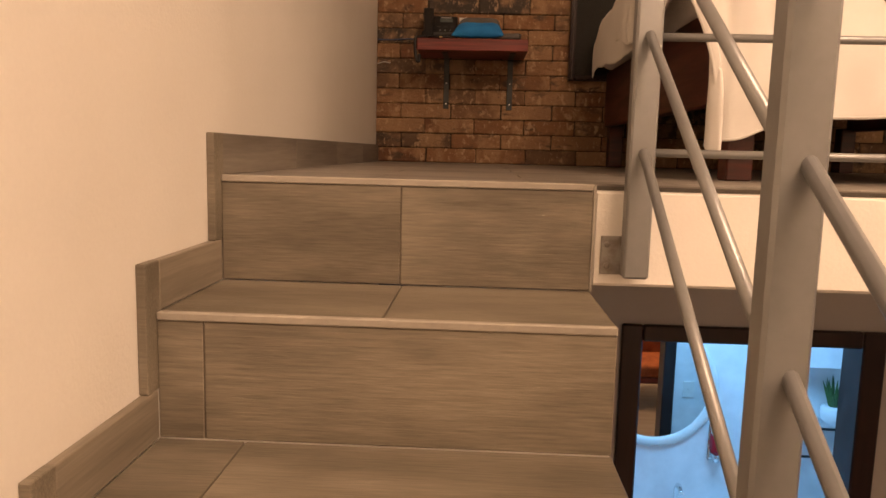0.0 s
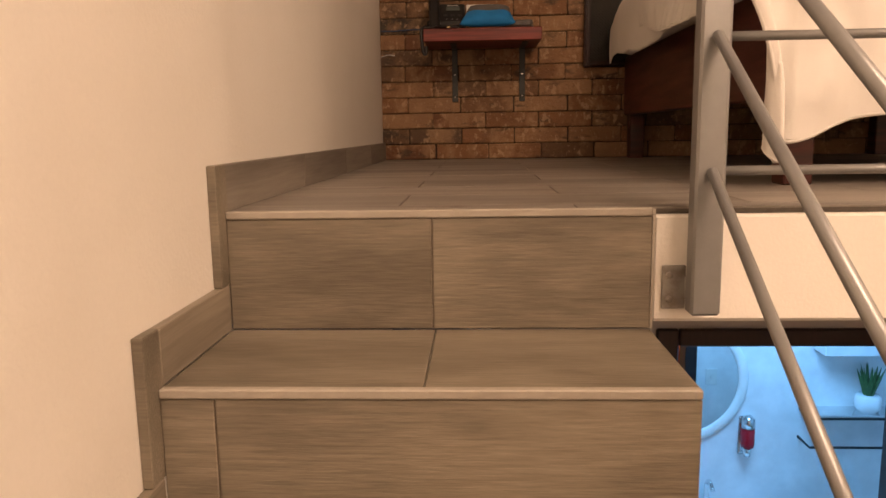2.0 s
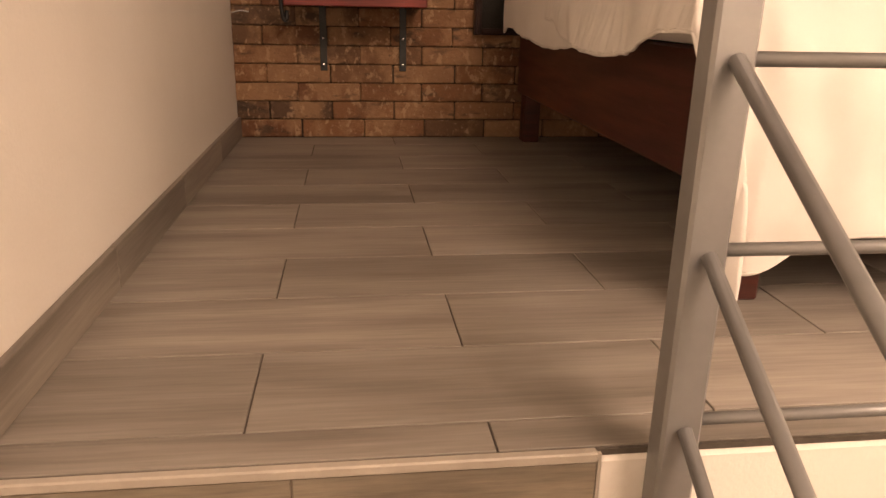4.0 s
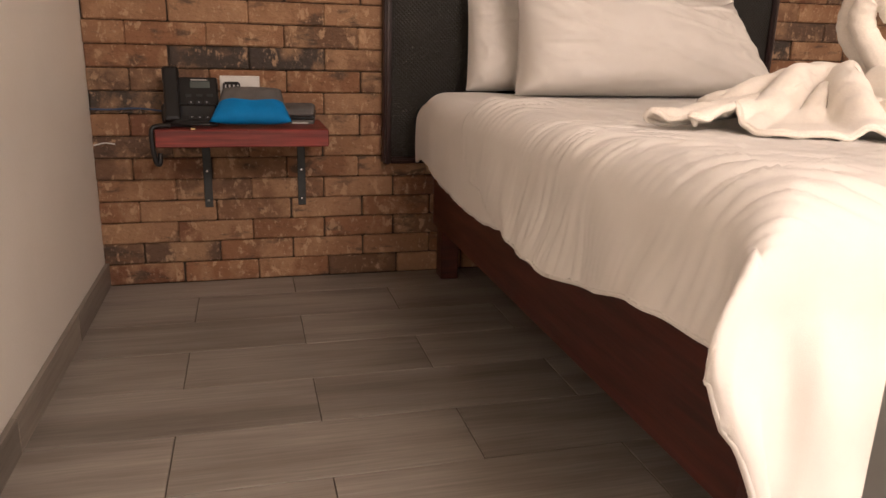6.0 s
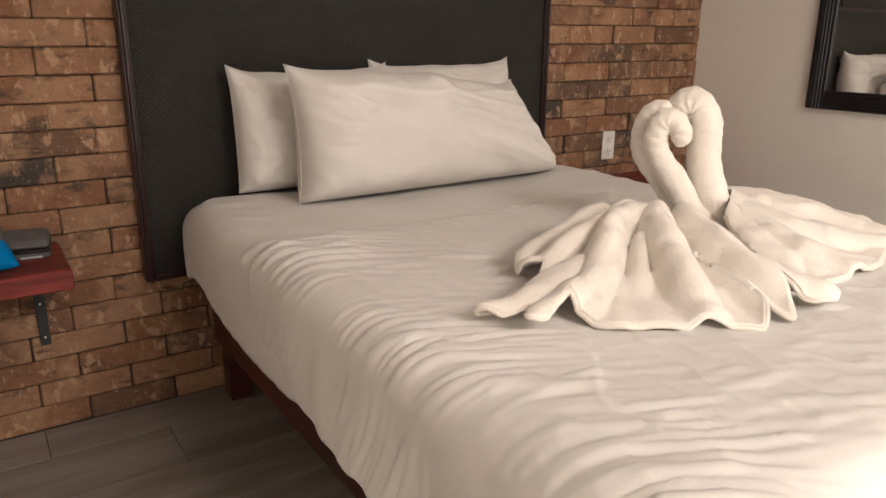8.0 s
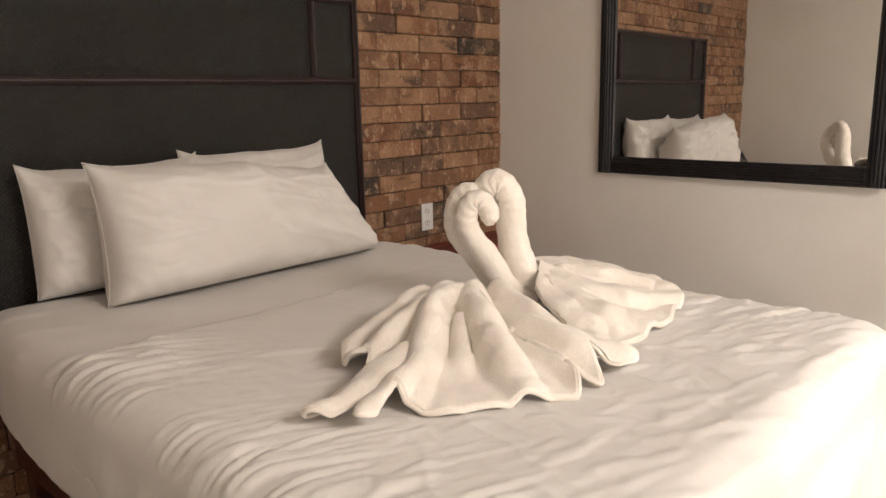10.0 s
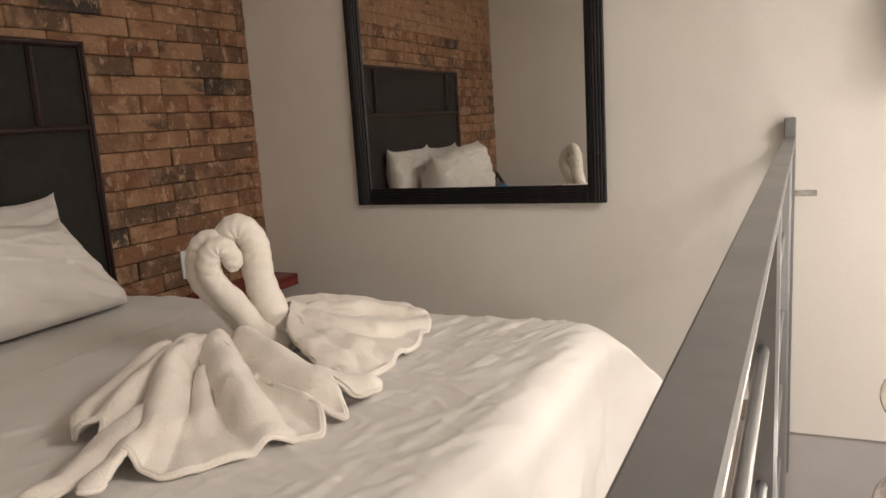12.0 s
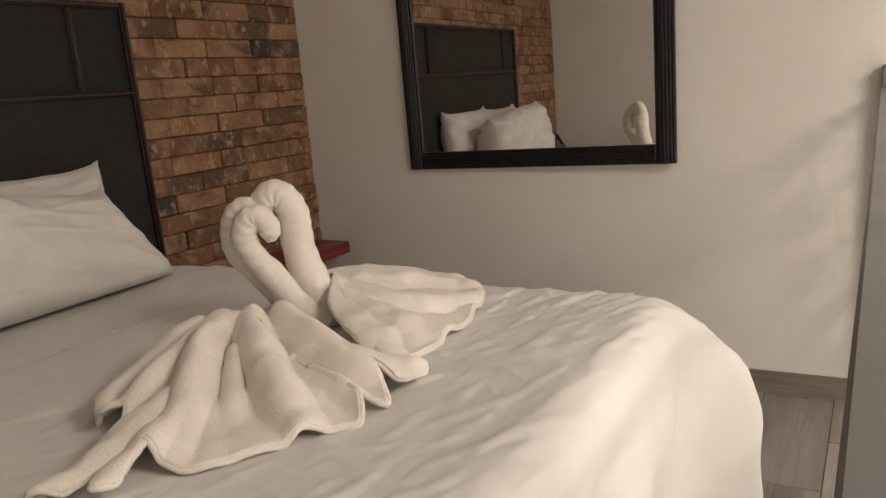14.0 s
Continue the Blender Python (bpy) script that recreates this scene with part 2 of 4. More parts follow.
def part(name, bm, material, parent, label="", smooth=False):
    ob = link(name, bm, material, smooth)
    ob.parent = parent
    if parent.type == "EMPTY":
        ob.matrix_parent_inverse = Matrix.Translation(parent.location).inverted()
    return tagged(ob, label)


def thing(name, base, label, category, group="", kind=""):
    ob = new(name)
    ob.location = base
    ob.empty_display_size = 0.1
    return tagged(ob, label, category, group, kind)


def setting(name, bm, material, label, smooth=False):
    return tagged(link(name, bm, material, smooth), label, "", "", "structure")


def box(x0, x1, y0, y1, z0, z1, bevel=0.0, bm=None, seg=1):
    bm = bm or bmesh.new()
    m = Matrix.LocRotScale(((x0 + x1) / 2, (y0 + y1) / 2, (z0 + z1) / 2), None, (x1 - x0, y1 - y0, z1 - z0))
    g = bmesh.ops.create_cube(bm, size=1, matrix=m)
    if bevel:
        es = list({e for v in g["verts"] for e in v.link_edges})
        bmesh.ops.bevel(bm, geom=es, offset=bevel, segments=seg, affect="EDGES", profile=0.5)
    return bm


def turn(bm, m):
    bmesh.ops.transform(bm, matrix=m, verts=bm.verts)
    return bm


def tube(points, radius, seg=10, bm=None, caps=True):
    """A swept tube along points; radius is one number or one for each point."""
    bm = bm or bmesh.new()
    pts = [Vector(p) for p in points]
    rad = radius if isinstance(radius, (list, tuple)) else [radius] * len(pts)
    rings = []
    ref = None
    for i, p in enumerate(pts):
        d = (pts[min(i + 1, len(pts) - 1)] - pts[max(i - 1, 0)]).normalized()
        if ref is None:
            ref = d.orthogonal().normalized()
        ref = (ref - d * ref.dot(d)).normalized()
        side = d.cross(ref)
        rings.append([bm.verts.new(p + rad[i] * (math.cos(a) * ref + math.sin(a) * side)) for a in [2 * math.pi * k / seg for k in range(seg)]])
    for a, b in zip(rings, rings[1:]):
        for k in range(seg):
            bm.faces.new((a[k], a[(k + 1) % seg], b[(k + 1) % seg], b[k]))
    if caps:
        bm.faces.new(rings[0][::-1])
        bm.faces.new(rings[-1])
    bmesh.ops.recalc_face_normals(bm, faces=bm.faces)
    return bm


def curve(points, n=40):
    """Points on a smooth line through the given ones."""
    p = [Vector(q) for q in points]
    p = [2 * p[0] - p[1]] + p + [2 * p[-1] - p[-2]]
    out = []
    m = len(p) - 3
    for k in range(n + 1):
        u = k / n * m
        i = min(int(u), m - 1)
        t = u - i
        a, b, c, d = p[i:i + 4]
        out.append(0.5 * (2 * b + (c - a) * t + (2 * a - 5 * b + 4 * c - d) * t * t + (3 * b - a - 3 * c + d) * t ** 3))
    return out


def lathe(profile, seg=24, m=None, bm=None):
    """A turned shape from (radius, height) pairs round z."""
    bm = bm or bmesh.new()
    rings = [[bm.verts.new((r * math.cos(2 * math.pi * k / seg), r * math.sin(2 * math.pi * k / seg), z)) for k in range(seg)] for r, z in profile]
    for a, b in zip(rings, rings[1:]):
        for k in range(seg):
            bm.faces.new((a[k], a[(k + 1) % seg], b[(k + 1) % seg], b[k]))
    bm.faces.new(rings[0][::-1])
    bm.faces.new(rings[-1])
    bmesh.ops.recalc_face_normals(bm, faces=bm.faces)
    if m:
        turn(bm, m)
    return bm


def grid(nu, nv, f, bm=None):
    """A sheet of (nu+1) x (nv+1) points f(u, v), u and v from 0 to 1."""
    bm = bm or bmesh.new()
    vs = [[bm.verts.new(f(i / nu, j / nv)) for j in range(nv + 1)] for i in range(nu + 1)]
    for i in range(nu):
        for j in range(nv):
            bm.faces.new((vs[i][j], vs[i + 1][j], vs[i + 1][j + 1], vs[i][j + 1]))
    return bm


def smooth01(a, b, x):
    t = max(0.0, min(1.0, (x - a) / (b - a)))
    return t * t * (3 - 2 * t)


def nz(x, y, z=0.0):
    return noise.noise(Vector((x, y, z)))


# ---- large structure ----
def east(bm):
    """From the mirror wall's own plane (x = 0, y from the brick wall) to the room."""
    return turn(bm, EAST)


setting("wall_west", box(XL - 0.12, XL, YF, YB + 0.15, LOW, TOP), M_WALL, "cream painted plaster wall beside the stairs")
setting("wall_east", east(box(0, 0.12, YF - YB, 0.15, -0.03, TOP)), M_WALL, "cream painted plaster wall with a mirror")
setting("wall_east_lower", east(box(0.012, 0.12, YF - YB, 0.8, LOW, -0.03)), M_GREY, "grey painted lower wall")
wall_north = setting("wall_north", box(XL, 2.87, YB + 0.010, YB + 0.15, -0.2, TOP), M_MORTAR, "wall faced with reclaimed brown brick slips")
setting("wall_south", box(XL, XR + 0.25, YF - 0.12, YF, LOW, TOP), M_WALL, "plain cream wall")
setting("ceiling", box(XL, XR + 0.2, YF, YB + 0.15, TOP, TOP + 0.12), M_CEIL, "plain white ceiling")
setting("ground", box(XL - 0.2, XR + 0.3, YF - 0.2, 4.5, LOW - 0.1, LOW), M_LOWTILE, "tan tiled lower floor")
setting("loft_slab", box(0.236, 2.92, YE, YB + 0.012, -0.19, -0.010, 0.006), M_WALL, "cream painted edge of the loft floor")
setting("loft_slab_landing", box(XL, 0.234, YE, YB + 0.012, -0.19, -0.010), M_WALL, "loft floor above the stairs")
# bathroom under the loft
door_l, door_r, door_t = 0.631, 1.447, -0.609
bm = box(0.0, door_l, YD, YD + 0.11, LOW, -0.19)
box(door_r, XR - 0.02, YD, YD + 0.11, LOW, -0.19, bm=bm)
box(door_l, door_r, YD, YD + 0.11, door_t, -0.19, bm=bm)
setting("wall_bathroom_front", bm, M_GREY, "grey painted wall round the bathroom door")
setting("wall_bathroom_lining", box(door_r + 0.074, 2.32, YD + 0.112, YD + 0.122, LOW, -0.19), M_BATH, "white painted inner face of the bathroom front wall")
setting("wall_bathroom_back", box(-0.4, 2.5, 4.20, 4.32, LOW, -0.19), M_BATH, "white bathroom wall")
setting("wall_bathroom_side", box(2.32, 2.42, YD + 0.11, 4.20, LOW, -0.19), M_BATH, "white bathroom side wall")
setting("wall_bathroom_inner", box(-0.1, 0.0, YD, 4.20, LOW, -0.19), M_BATH, "white bathroom side wall")
setting("ceiling_bathroom", box(-0.1, 2.42, YB, 4.32, -0.19, -0.10), M_BATH, "white bathroom ceiling")
door = thing("door_1", (door_l, YD, LOW), "dark cherry wooden door frame of the bathroom, open", "door frame", kind="structure")
part("jamb", box(door_l - 0.065, door_l + 0.012, YD - 0.02, YD + 0.13, LOW, door_t + 0.05, 0.006), M_FRAME, door)
part("jamb", box(door_r - 0.012, door_r + 0.072, YD - 0.02, YD + 0.13, LOW, door_t + 0.05, 0.006), M_FRAME, door)
part("lintel", box(door_l + 0.012, door_r - 0.012, YD - 0.02, YD + 0.13, door_t - 0.012, door_t + 0.05, 0.006), M_FRAME, door)
part("strike_plate", box(door_l + 0.0125, door_l + 0.016, YD + 0.02, YD + 0.06, -0.98, -0.86), M_ZINC, door)

# ---- stairs ----
STEP, GO = 0.2, 0.293
stairs = thing("stairs", (0, YE, LOW), "straight stairs faced with brown wood-look tiles and pale nosings", "stairs", kind="structure")
bm = bmesh.new()
for i in range(1, 13):
    y1 = 1.495 - GO * (i - 1)
    box(XL, 0.232, y1 - GO, y1 + 0.004, LOW if i > 9 else -STEP * i - 0.45, -STEP * i - 0.008, bm=bm)
part("step_core", bm, M_WALL, stairs, "cream plastered side of the stairs")


def step_tile(x0, x1, y0, y1, z0, z1, parent):
    """One tile with its own origin, so that its grain differs."""
    c = Vector(((x0 + x1) / 2, (y0 + y1) / 2, (z0 + z1) / 2))
    bm = box(x0 - c.x, x1 - c.x, y0 - c.y, y1 - c.y, z0 - c.z, z1 - c.z, 0.0015)
    ob = link("tile", bm, M_STEP)
    ob.location = c
    ob.parent = parent
    if parent.type == "EMPTY":
        ob.matrix_parent_inverse = Matrix.Translation(parent.location).inverted()
    return ob


XS0, XS1 = XL + 0.015, 0.234
for i in range(0, 12):
    y, z = 1.495 - GO * i, -STEP * i
    joint = [-0.124, -0.394, 0.02, -0.25][i % 4]
    for a, b in ((XS0, joint - 0.001), (joint + 0.001, XS1)):
        step_tile(a, b, y - 0.002, y + 0.008, z - STEP + 0.001, z - 0.0125, stairs)
    part("grout", box(joint - 0.0009, joint + 0.0009, y - 0.0005, y + 0.008, z - STEP + 0.001, z - 0.0125), M_JOINT, stairs)
    if i:
        joint = [0, -0.12, -0.33, -0.03][i % 4]
        for a, b in ((XS0, joint - 0.001), (joint + 0.001, XS1)):
            step_tile(a, b, y + 0.010, y + GO - 0.003, z - 0.008, z, stairs)
    part("nosing", box(XS0, XS1, y - 0.005, y + 0.009, z - 0.0118, z + 0.0015, 0.002), M_TRIM, stairs, "pale metal nosing")
    # zigzag skirting on the wall
    sk = box(XL, XS0, y - 0.037, y + 0.012, z - STEP + 0.079, z + 0.079, 0.0015)
    part("skirting", sk, M_STEP, stairs)
    if i:
        part("skirting", box(XL, XS0, y + 0.013, y + GO - 0.003, z, z + 0.0785, 0.0015), M_STEP_Y, stairs)
part("edge_strip", box(0.2345, 0.2385, 1.493, 1.4985, -0.2, -0.001), M_TRIM, stairs)
baseboard = thing("baseboard", (XL, 1.4, 0), "grey wood-look tile baseboard along the wall", "baseboard", kind="structure")
y = 1.508
while y < YB - 0.05:
    y2 = min(y + 0.57, YB)
    ob = step_tile(XL, XL + 0.013, y, y2 - 0.0015, 0, 0.079, baseboard)
    ob.data.materials[0] = M_TILE_Y
    y = y2
east_board = thing("baseboard_east", (2.85, 1.5, 0), "grey wood-look tile baseboard under the mirror", "baseboard", kind="structure")
y = 1.51
while y < YB - 0.05:
    y2 = min(y + 0.57, YB)
    part("tile", east(box(-0.011, 0, y - YB, y2 - YB - 0.0015, 0, 0.079, 0.0012)), M_TILE_Y, east_board)
    y = y2

# ---- railing ----
ROD_Z = [0.061, 0.262, 0.455, 0.648, 0.840]
railing = thing("loft_railing", (0.31, RAIL_Y, -0.165), "silver painted steel railing along the loft edge", "railing")
POSTS = [0.308, 1.128, 2.04, 2.835]


def post(x, y, z0, z1, parent, w=0.046, d=0.036):
    return part("post", box(x - w / 2, x + w / 2, y - d / 2, y + d / 2, z0, z1, 0.004), M_STEEL, parent)


for k, x in enumerate(POSTS):
    post(x, RAIL_Y, -0.166, 1.10 if k == 3 else 1.022, railing)
    part("fixing_plate", box(x - 0.056, x - 0.018, YE - 0.006, YE, -0.166, -0.094, 0.001), M_ZINC, railing, "zinc fixing plate")
    part("bracket_foot", box(x - 0.02, x + 0.02, RAIL_Y + 0.017, YE, -0.15, -0.11, 0.002), M_ZINC, railing)
    for zb in (-0.15, -0.11):
        part("bolt", lathe([(0.006, 0), (0.006, 0.004), (0.003, 0.006)], 8, pose(x - 0.045, YE - 0.006, zb, 90)), M_ZINC, railing)
for z in ROD_Z:
    for a, b in zip(POSTS, POSTS[1:]):
        part("rod", tube([(a + 0.022, RAIL_Y, z), (b - 0.022, RAIL_Y, z)], 0.0075, 10), M_STEEL, railing, smooth=True)
part("handrail", box(0.25, POSTS[3] - 0.023, RAIL_Y - 0.0185, RAIL_Y + 0.0185, 1.023, 1.033, 0.002), M_STEEL, railing)
part("wall_tab", east(box(-0.004, 0, 1.372 - YB, RAIL_Y - YB, 0.832, 0.852, 0.001)), M_ZINC, railing, "zinc wall tab")

stair_rail = thing("stair_railing", (RAIL_X, 0.79, -0.6), "silver painted steel railing with sloping rods beside the stairs", "railing")
SLOPE = 0.618
for k, y in enumerate((0.80, -0.2, -1.2)):
    top = -SLOPE * (1.45 - y)
    post(RAIL_X - 0.008, y, top - 0.25, top + 0.94, stair_rail)
    part("post_foot", box(0.237, RAIL_X - 0.02, y - 0.02, y + 0.02, top - 0.22, top - 0.18, 0.002), M_ZINC, stair_rail)
for z in ROD_Z:
    ys = [1.45, 0.80, -0.2, -1.2]
    for a, b in zip(ys, ys[1:]):
        za, zb = z - SLOPE * (1.45 - a), z - SLOPE * (1.45 - b)
        part("rod", tube([(RAIL_X - 0.002, a - 0.012, za), (RAIL_X - 0.006, b + 0.012, zb)], 0.0085, 10), M_STEEL, stair_rail, smooth=True)
part("handrail", turn(box(-0.018, 0.018, -2.0, 0, -0.011, 0.011, 0.003), Matrix.Translation((RAIL_X, 1.41, 0.94)) @ pose(0, 0, 0, math.degrees(math.atan(SLOPE)))), M_STEEL, stair_rail)

# ---- bed ----
bed = thing("bed", (BED_X, 2.5, 0), "dark red-brown wooden double bed with a padded black headboard", "bed")
BX0, BX1 = 0.612, 2 * BED_X - 0.600
for x in (BX0, BX1 - 0.07):
    for y in (1.935, 3.565):
        part("leg", box(x + 0.005, x + 0.068, y, y + 0.068, 0, 0.20, 0.004), M_WOOD, bed)
part("side_rail", box(BX0 - 0.012, BX0 + 0.018, 1.93, 3.635, 0.185, 0.435, 0.006), M_WOOD, bed)
part("side_rail", box(BX1 - 0.018, BX1 + 0.012, 1.93, 3.635, 0.185, 0.435, 0.006), M_WOOD, bed)
part("foot_rail", box(BX0 - 0.012, BX1 + 0.012, 1.90, 1.93, 0.185, 0.435, 0.006), M_WOOD, bed)
part("slat_base", box(BX0 + 0.018, BX1 - 0.018, 1.93, 3.635, 0.39, 0.42), M_WOOD, bed)
HX0, HX1, HZ0, HZ1, HY = 0.426, 1.901, 0.398, 1.503, YB - 0.046
part("backing", box(HX0 + 0.01, HX1 - 0.01, HY + 0.02, YB - 0.004, HZ0 + 0.01, HZ1 - 0.01), M_FRAME, bed)


def moulding(x0, x1, z0, z1):
    """A stepped moulding strip, with a raised bead."""
    bm = box(x0, x1, HY, YB - 0.003, z0, z1, 0.003)
    if x1 - x0 < z1 - z0:
        c = (x0 + x1) / 2
        box(c - 0.006, c + 0.006, HY - 0.008, HY + 0.002, z0, z1, 0.003, bm)
    else:
        c = (z0 + z1) / 2
        box(x0, x1, HY - 0.008, HY + 0.002, c - 0.006, c + 0.006, 0.003, bm)
    return part("moulding", bm, M_FRAME, bed)


moulding(HX0, HX0 + 0.026, HZ0, HZ1)
moulding(HX1 - 0.026, HX1, HZ0, HZ1)
moulding(HX0 + 0.026, HX1 - 0.026, HZ1 - 0.022, HZ1)
moulding(HX0 + 0.026, HX1 - 0.026, HZ0, HZ0 + 0.024)
moulding(HX0 + 0.026, HX1 - 0.026, 1.202, 1.224)
moulding(1.682, 1.700, 1.226, HZ1 - 0.022)
moulding(HX0 + HX1 - 1.702, HX0 + HX1 - 1.684, 1.226, HZ1 - 0.022)


def pad(x0, x1, z0, z1, puff=0.012):
    def f(u, v):
        e = min(u * (x1 - x0), (1 - u) * (x1 - x0), v * (z1 - z0), (1 - v) * (z1 - z0))
        return (x0 + u * (x1 - x0), HY + 0.012 - puff * smooth01(0, 0.06, e), z0 + v * (z1 - z0))
    return part("padded_panel", grid(30, 24, f), M_LEATHER, bed, "black woven leatherette panel", True)


pad(HX0 + 0.024, HX1 - 0.024, HZ0 + 0.022, 1.206)
pad(HX0 + HX1 - 1.686, 1.686, 1.224, HZ1 - 0.02)
pad(1.700, HX1 - 0.024, 1.224, HZ1 - 0.02)
pad(HX0 + 0.024, HX0 + HX1 - 1.700, 1.224, HZ1 - 0.02)

# ---- bedding ----
MX0, MX1, MY0, MY1 = 0.520, 2 * BED_X - 0.482, 1.885, 3.635
tagged(link("mattress", box(MX0 + 0.03, MX1 - 0.08, MY0 + 0.02, MY1, 0.437, BED_Z, 0.07, seg=6), M_LINEN, True), "double mattress under a white cotton sheet on the wooden bed", "mattress")

DROP_R = 0.075
DX0, DX1, DY0, DY1 = 0.578, 2 * BED_X - 0.592, 1.90, 2.96
SIDE, FOOT = 0.25, 0.545


def drape(d):
    """How far out and how far down a cloth lies at a length d past a rounded edge."""
    q = DROP_R * math.pi / 2
    if d <= 0:
        return 0.0, 0.0
    if d < q:
        a = d / DROP_R
        return DROP_R * math.sin(a), DROP_R * (1 - math.cos(a))
    return DROP_R - 0.01 * (d - q), DROP_R + 0.99 * (d - q)


def ridge(v, width):
    return max(0.0, 1 - abs(v) / width) ** 1.6


def pleat(sx, sy):
    """Fine pleats drawn over the sides of the bed."""
    d0, d1 = sx - DX0, DX1 - sx
    edge = math.exp(-(d0 / (0.17 if d0 > 0 else 0.30)) ** 2) + 0.6 * math.exp(-(d1 / 0.12) ** 2)
    t = sy + 0.42 * sx + 0.016 * nz(sx * 4, sy * 4, 44)
    p = 0.011 * ridge(nz(sx * 3.0, t * 23, 41), 0.28) + 0.011 * ridge(nz(sx * 4.5, t * 38, 42), 0.30)
    return edge * p * (0.55 + 0.9 * nz(sx * 2, sy * 4, 48))


def crease(sx, sy):
    """Folds in the cotton, nearly all running across the bed: long pleats at the sides, short dents on top and at the foot."""
    h = 0.010 * nz(sx * 2.2, sy * 2.2, 3) + 0.003 * nz(sx * 6, sy * 6, 7)
    h += pleat(sx, sy)
    gate = smooth01(-0.1, 0.35, nz(sx * 3, sy * 3, 12))
    foot = math.exp(-((sy - DY0 - 0.16) / 0.28) ** 2)
    h += (0.008 * gate + 0.008 * foot) * max(0.0, nz(sx * 7.5, (sy + 0.45 * sx) * 25, 45) - 0.12)
    h += (0.004 * gate + 0.006 * foot) * max(0.0, nz(sx * 10, (sy + 0.15 * sx) * 36, 46) - 0.10)
    h += 0.003 * foot * ridge(nz(sx * 14 - sy * 4, sy * 7 + sx * 3, 47), 0.12)
    return h + 0.0012 * nz(sx * 40, sy * 40, 6)


def duvet(u, v):
    a, b = DX1 - DX0, DY1 - DY0
    sx = DX0 - SIDE + u * (a + 2 * SIDE)
    sy = DY1 - v * (b + FOOT)
    tuck = 0.93 + 0.30 * smooth01(2.05, 2.4, sy) * smooth01(2.95, 2.4, sy) + 0.04 * nz(sy * 2.3, 1.0, 2.0)
    dxl, dxr = max(0.0, DX0 - sx) * tuck, max(0.0, sx - DX1) * tuck
    dy = max(0.0, DY0 - sy)
    dx = max(dxl, dxr)
    side = -1 if dxl > 0 else 1
    x, y = min(max(sx, DX0), DX1), max(sy, DY0)
    ox, zx = drape(dx)
    oy, zy = drape(dy)
    down = max(zx, zy)
    hang = smooth01(0.08, 0.3, max(dx, dy))
    if dx > 0 and dy > 0:
        g = smooth01(0.0, 0.42, dy)
        fold = math.sin(26 * dx)
        down = math.hypot(zx, zy) if max(dx, dy) < 0.1 else max(zy + 0.32 * zx, zx)
        ox = ox * (1 - 0.45 * g) + 0.012 * fold * g
        oy = oy + 0.10 * min(dx, dy) - 0.02 * fold * g
        if side < 0:
            ox += 0.075 * smooth01(0.0, 0.12, dy) * smooth01(0.42, 0.16, dy) * smooth01(0.03, 0.2, dx)
            down += 0.065 * smooth01(0.25, 0.5, dy)
        else:
            flare = 0.15 * (1 - math.exp(-down / 0.16)) * smooth01(0.0, 0.2, min(dx, dy))
            ox, oy = drape(dx)[0] * (1 - 0.4 * g) + flare, oy + 0.8 * flare
    x += side * ox
    y -= oy
    top = 1.0 - smooth01(0.0, 0.16, max(dx, dy))
    if dx == 0 and dy > 0:
        down += 0.065 * smooth01(0.25, 0.5, dy) * math.exp(-((sx - DX0) / 0.11) ** 2)
    z = BED_Z + 0.020 + crease(sx, sy) * (0.3 + 0.7 * top) - down
    if hang > 0:
        along = sy if dx > dy else sx
        w = hang * (0.012 * math.sin(15 * along + 5 * nz(sx * 2, sy * 2, 4)) + 0.008 * nz(sx * 9, sy * 9, 6) + 0.004 * math.sin(44 * along + 3 * nz(sx * 5, sy * 5, 3)))
        if dx > dy:
            x += side * (w + 0.9 * hang * pleat(sx, sy))
        else:
            y -= w
        z += 0.022 * hang * nz(sx * 3.0, sy * 3.0, 8)
    return (x, y, max(z, 0.06))


def sheet(u, v):
    nar = 0.060 + 0.030 * smooth01(0.65, 1.0, v) + 0.022 * smooth01(0.42, 0.2, v)
    sx, sy = MX0 + nar - 0.31 + u * (MX1 - MX0 - 2 * nar + 0.62), 2.40 + v * 1.22
    dxl, dxr = max(0.0, MX0 + nar - sx), max(0.0, sx - MX1 + nar)
    d, side = max(dxl, dxr), (-1 if dxl > 0 else 1)
    o, down = drape(d * (1 - 0.22 * v * v - 0.20 * smooth01(0.42, 0.1, v) + 0.06 * nz(sy * 4, side, 2)))
    x = min(max(sx, MX0 + nar), MX1 - nar) + side * (o + 0.010 * smooth01(0.08, 0.2, d) * nz(sy * 6, sx * 3, 5))
    h = 0.010 * max(0.0, nz(sx * 3.5, (sy + 0.2 * sx) * 19, 41)) * smooth01(0.4, 0.0, min(sx - MX0, MX1 - sx)) + 0.004 * nz(sx * 5, sy * 5, 33)
    h -= 0.03 * smooth01(0.90, 1.0, v)
    return (x, sy, BED_Z + 0.006 - 0.010 * smooth01(0.42, 0.3, v) + h - down)


ob = link("bed_sheet", grid(160, 130, sheet), M_LINEN, True)
mod = ob.modifiers.new("thickness", "SOLIDIFY")
mod.thickness, mod.offset = 0.003, 1.0
tagged(ob, "white cotton sheet over the head of the mattress", "bed sheet")

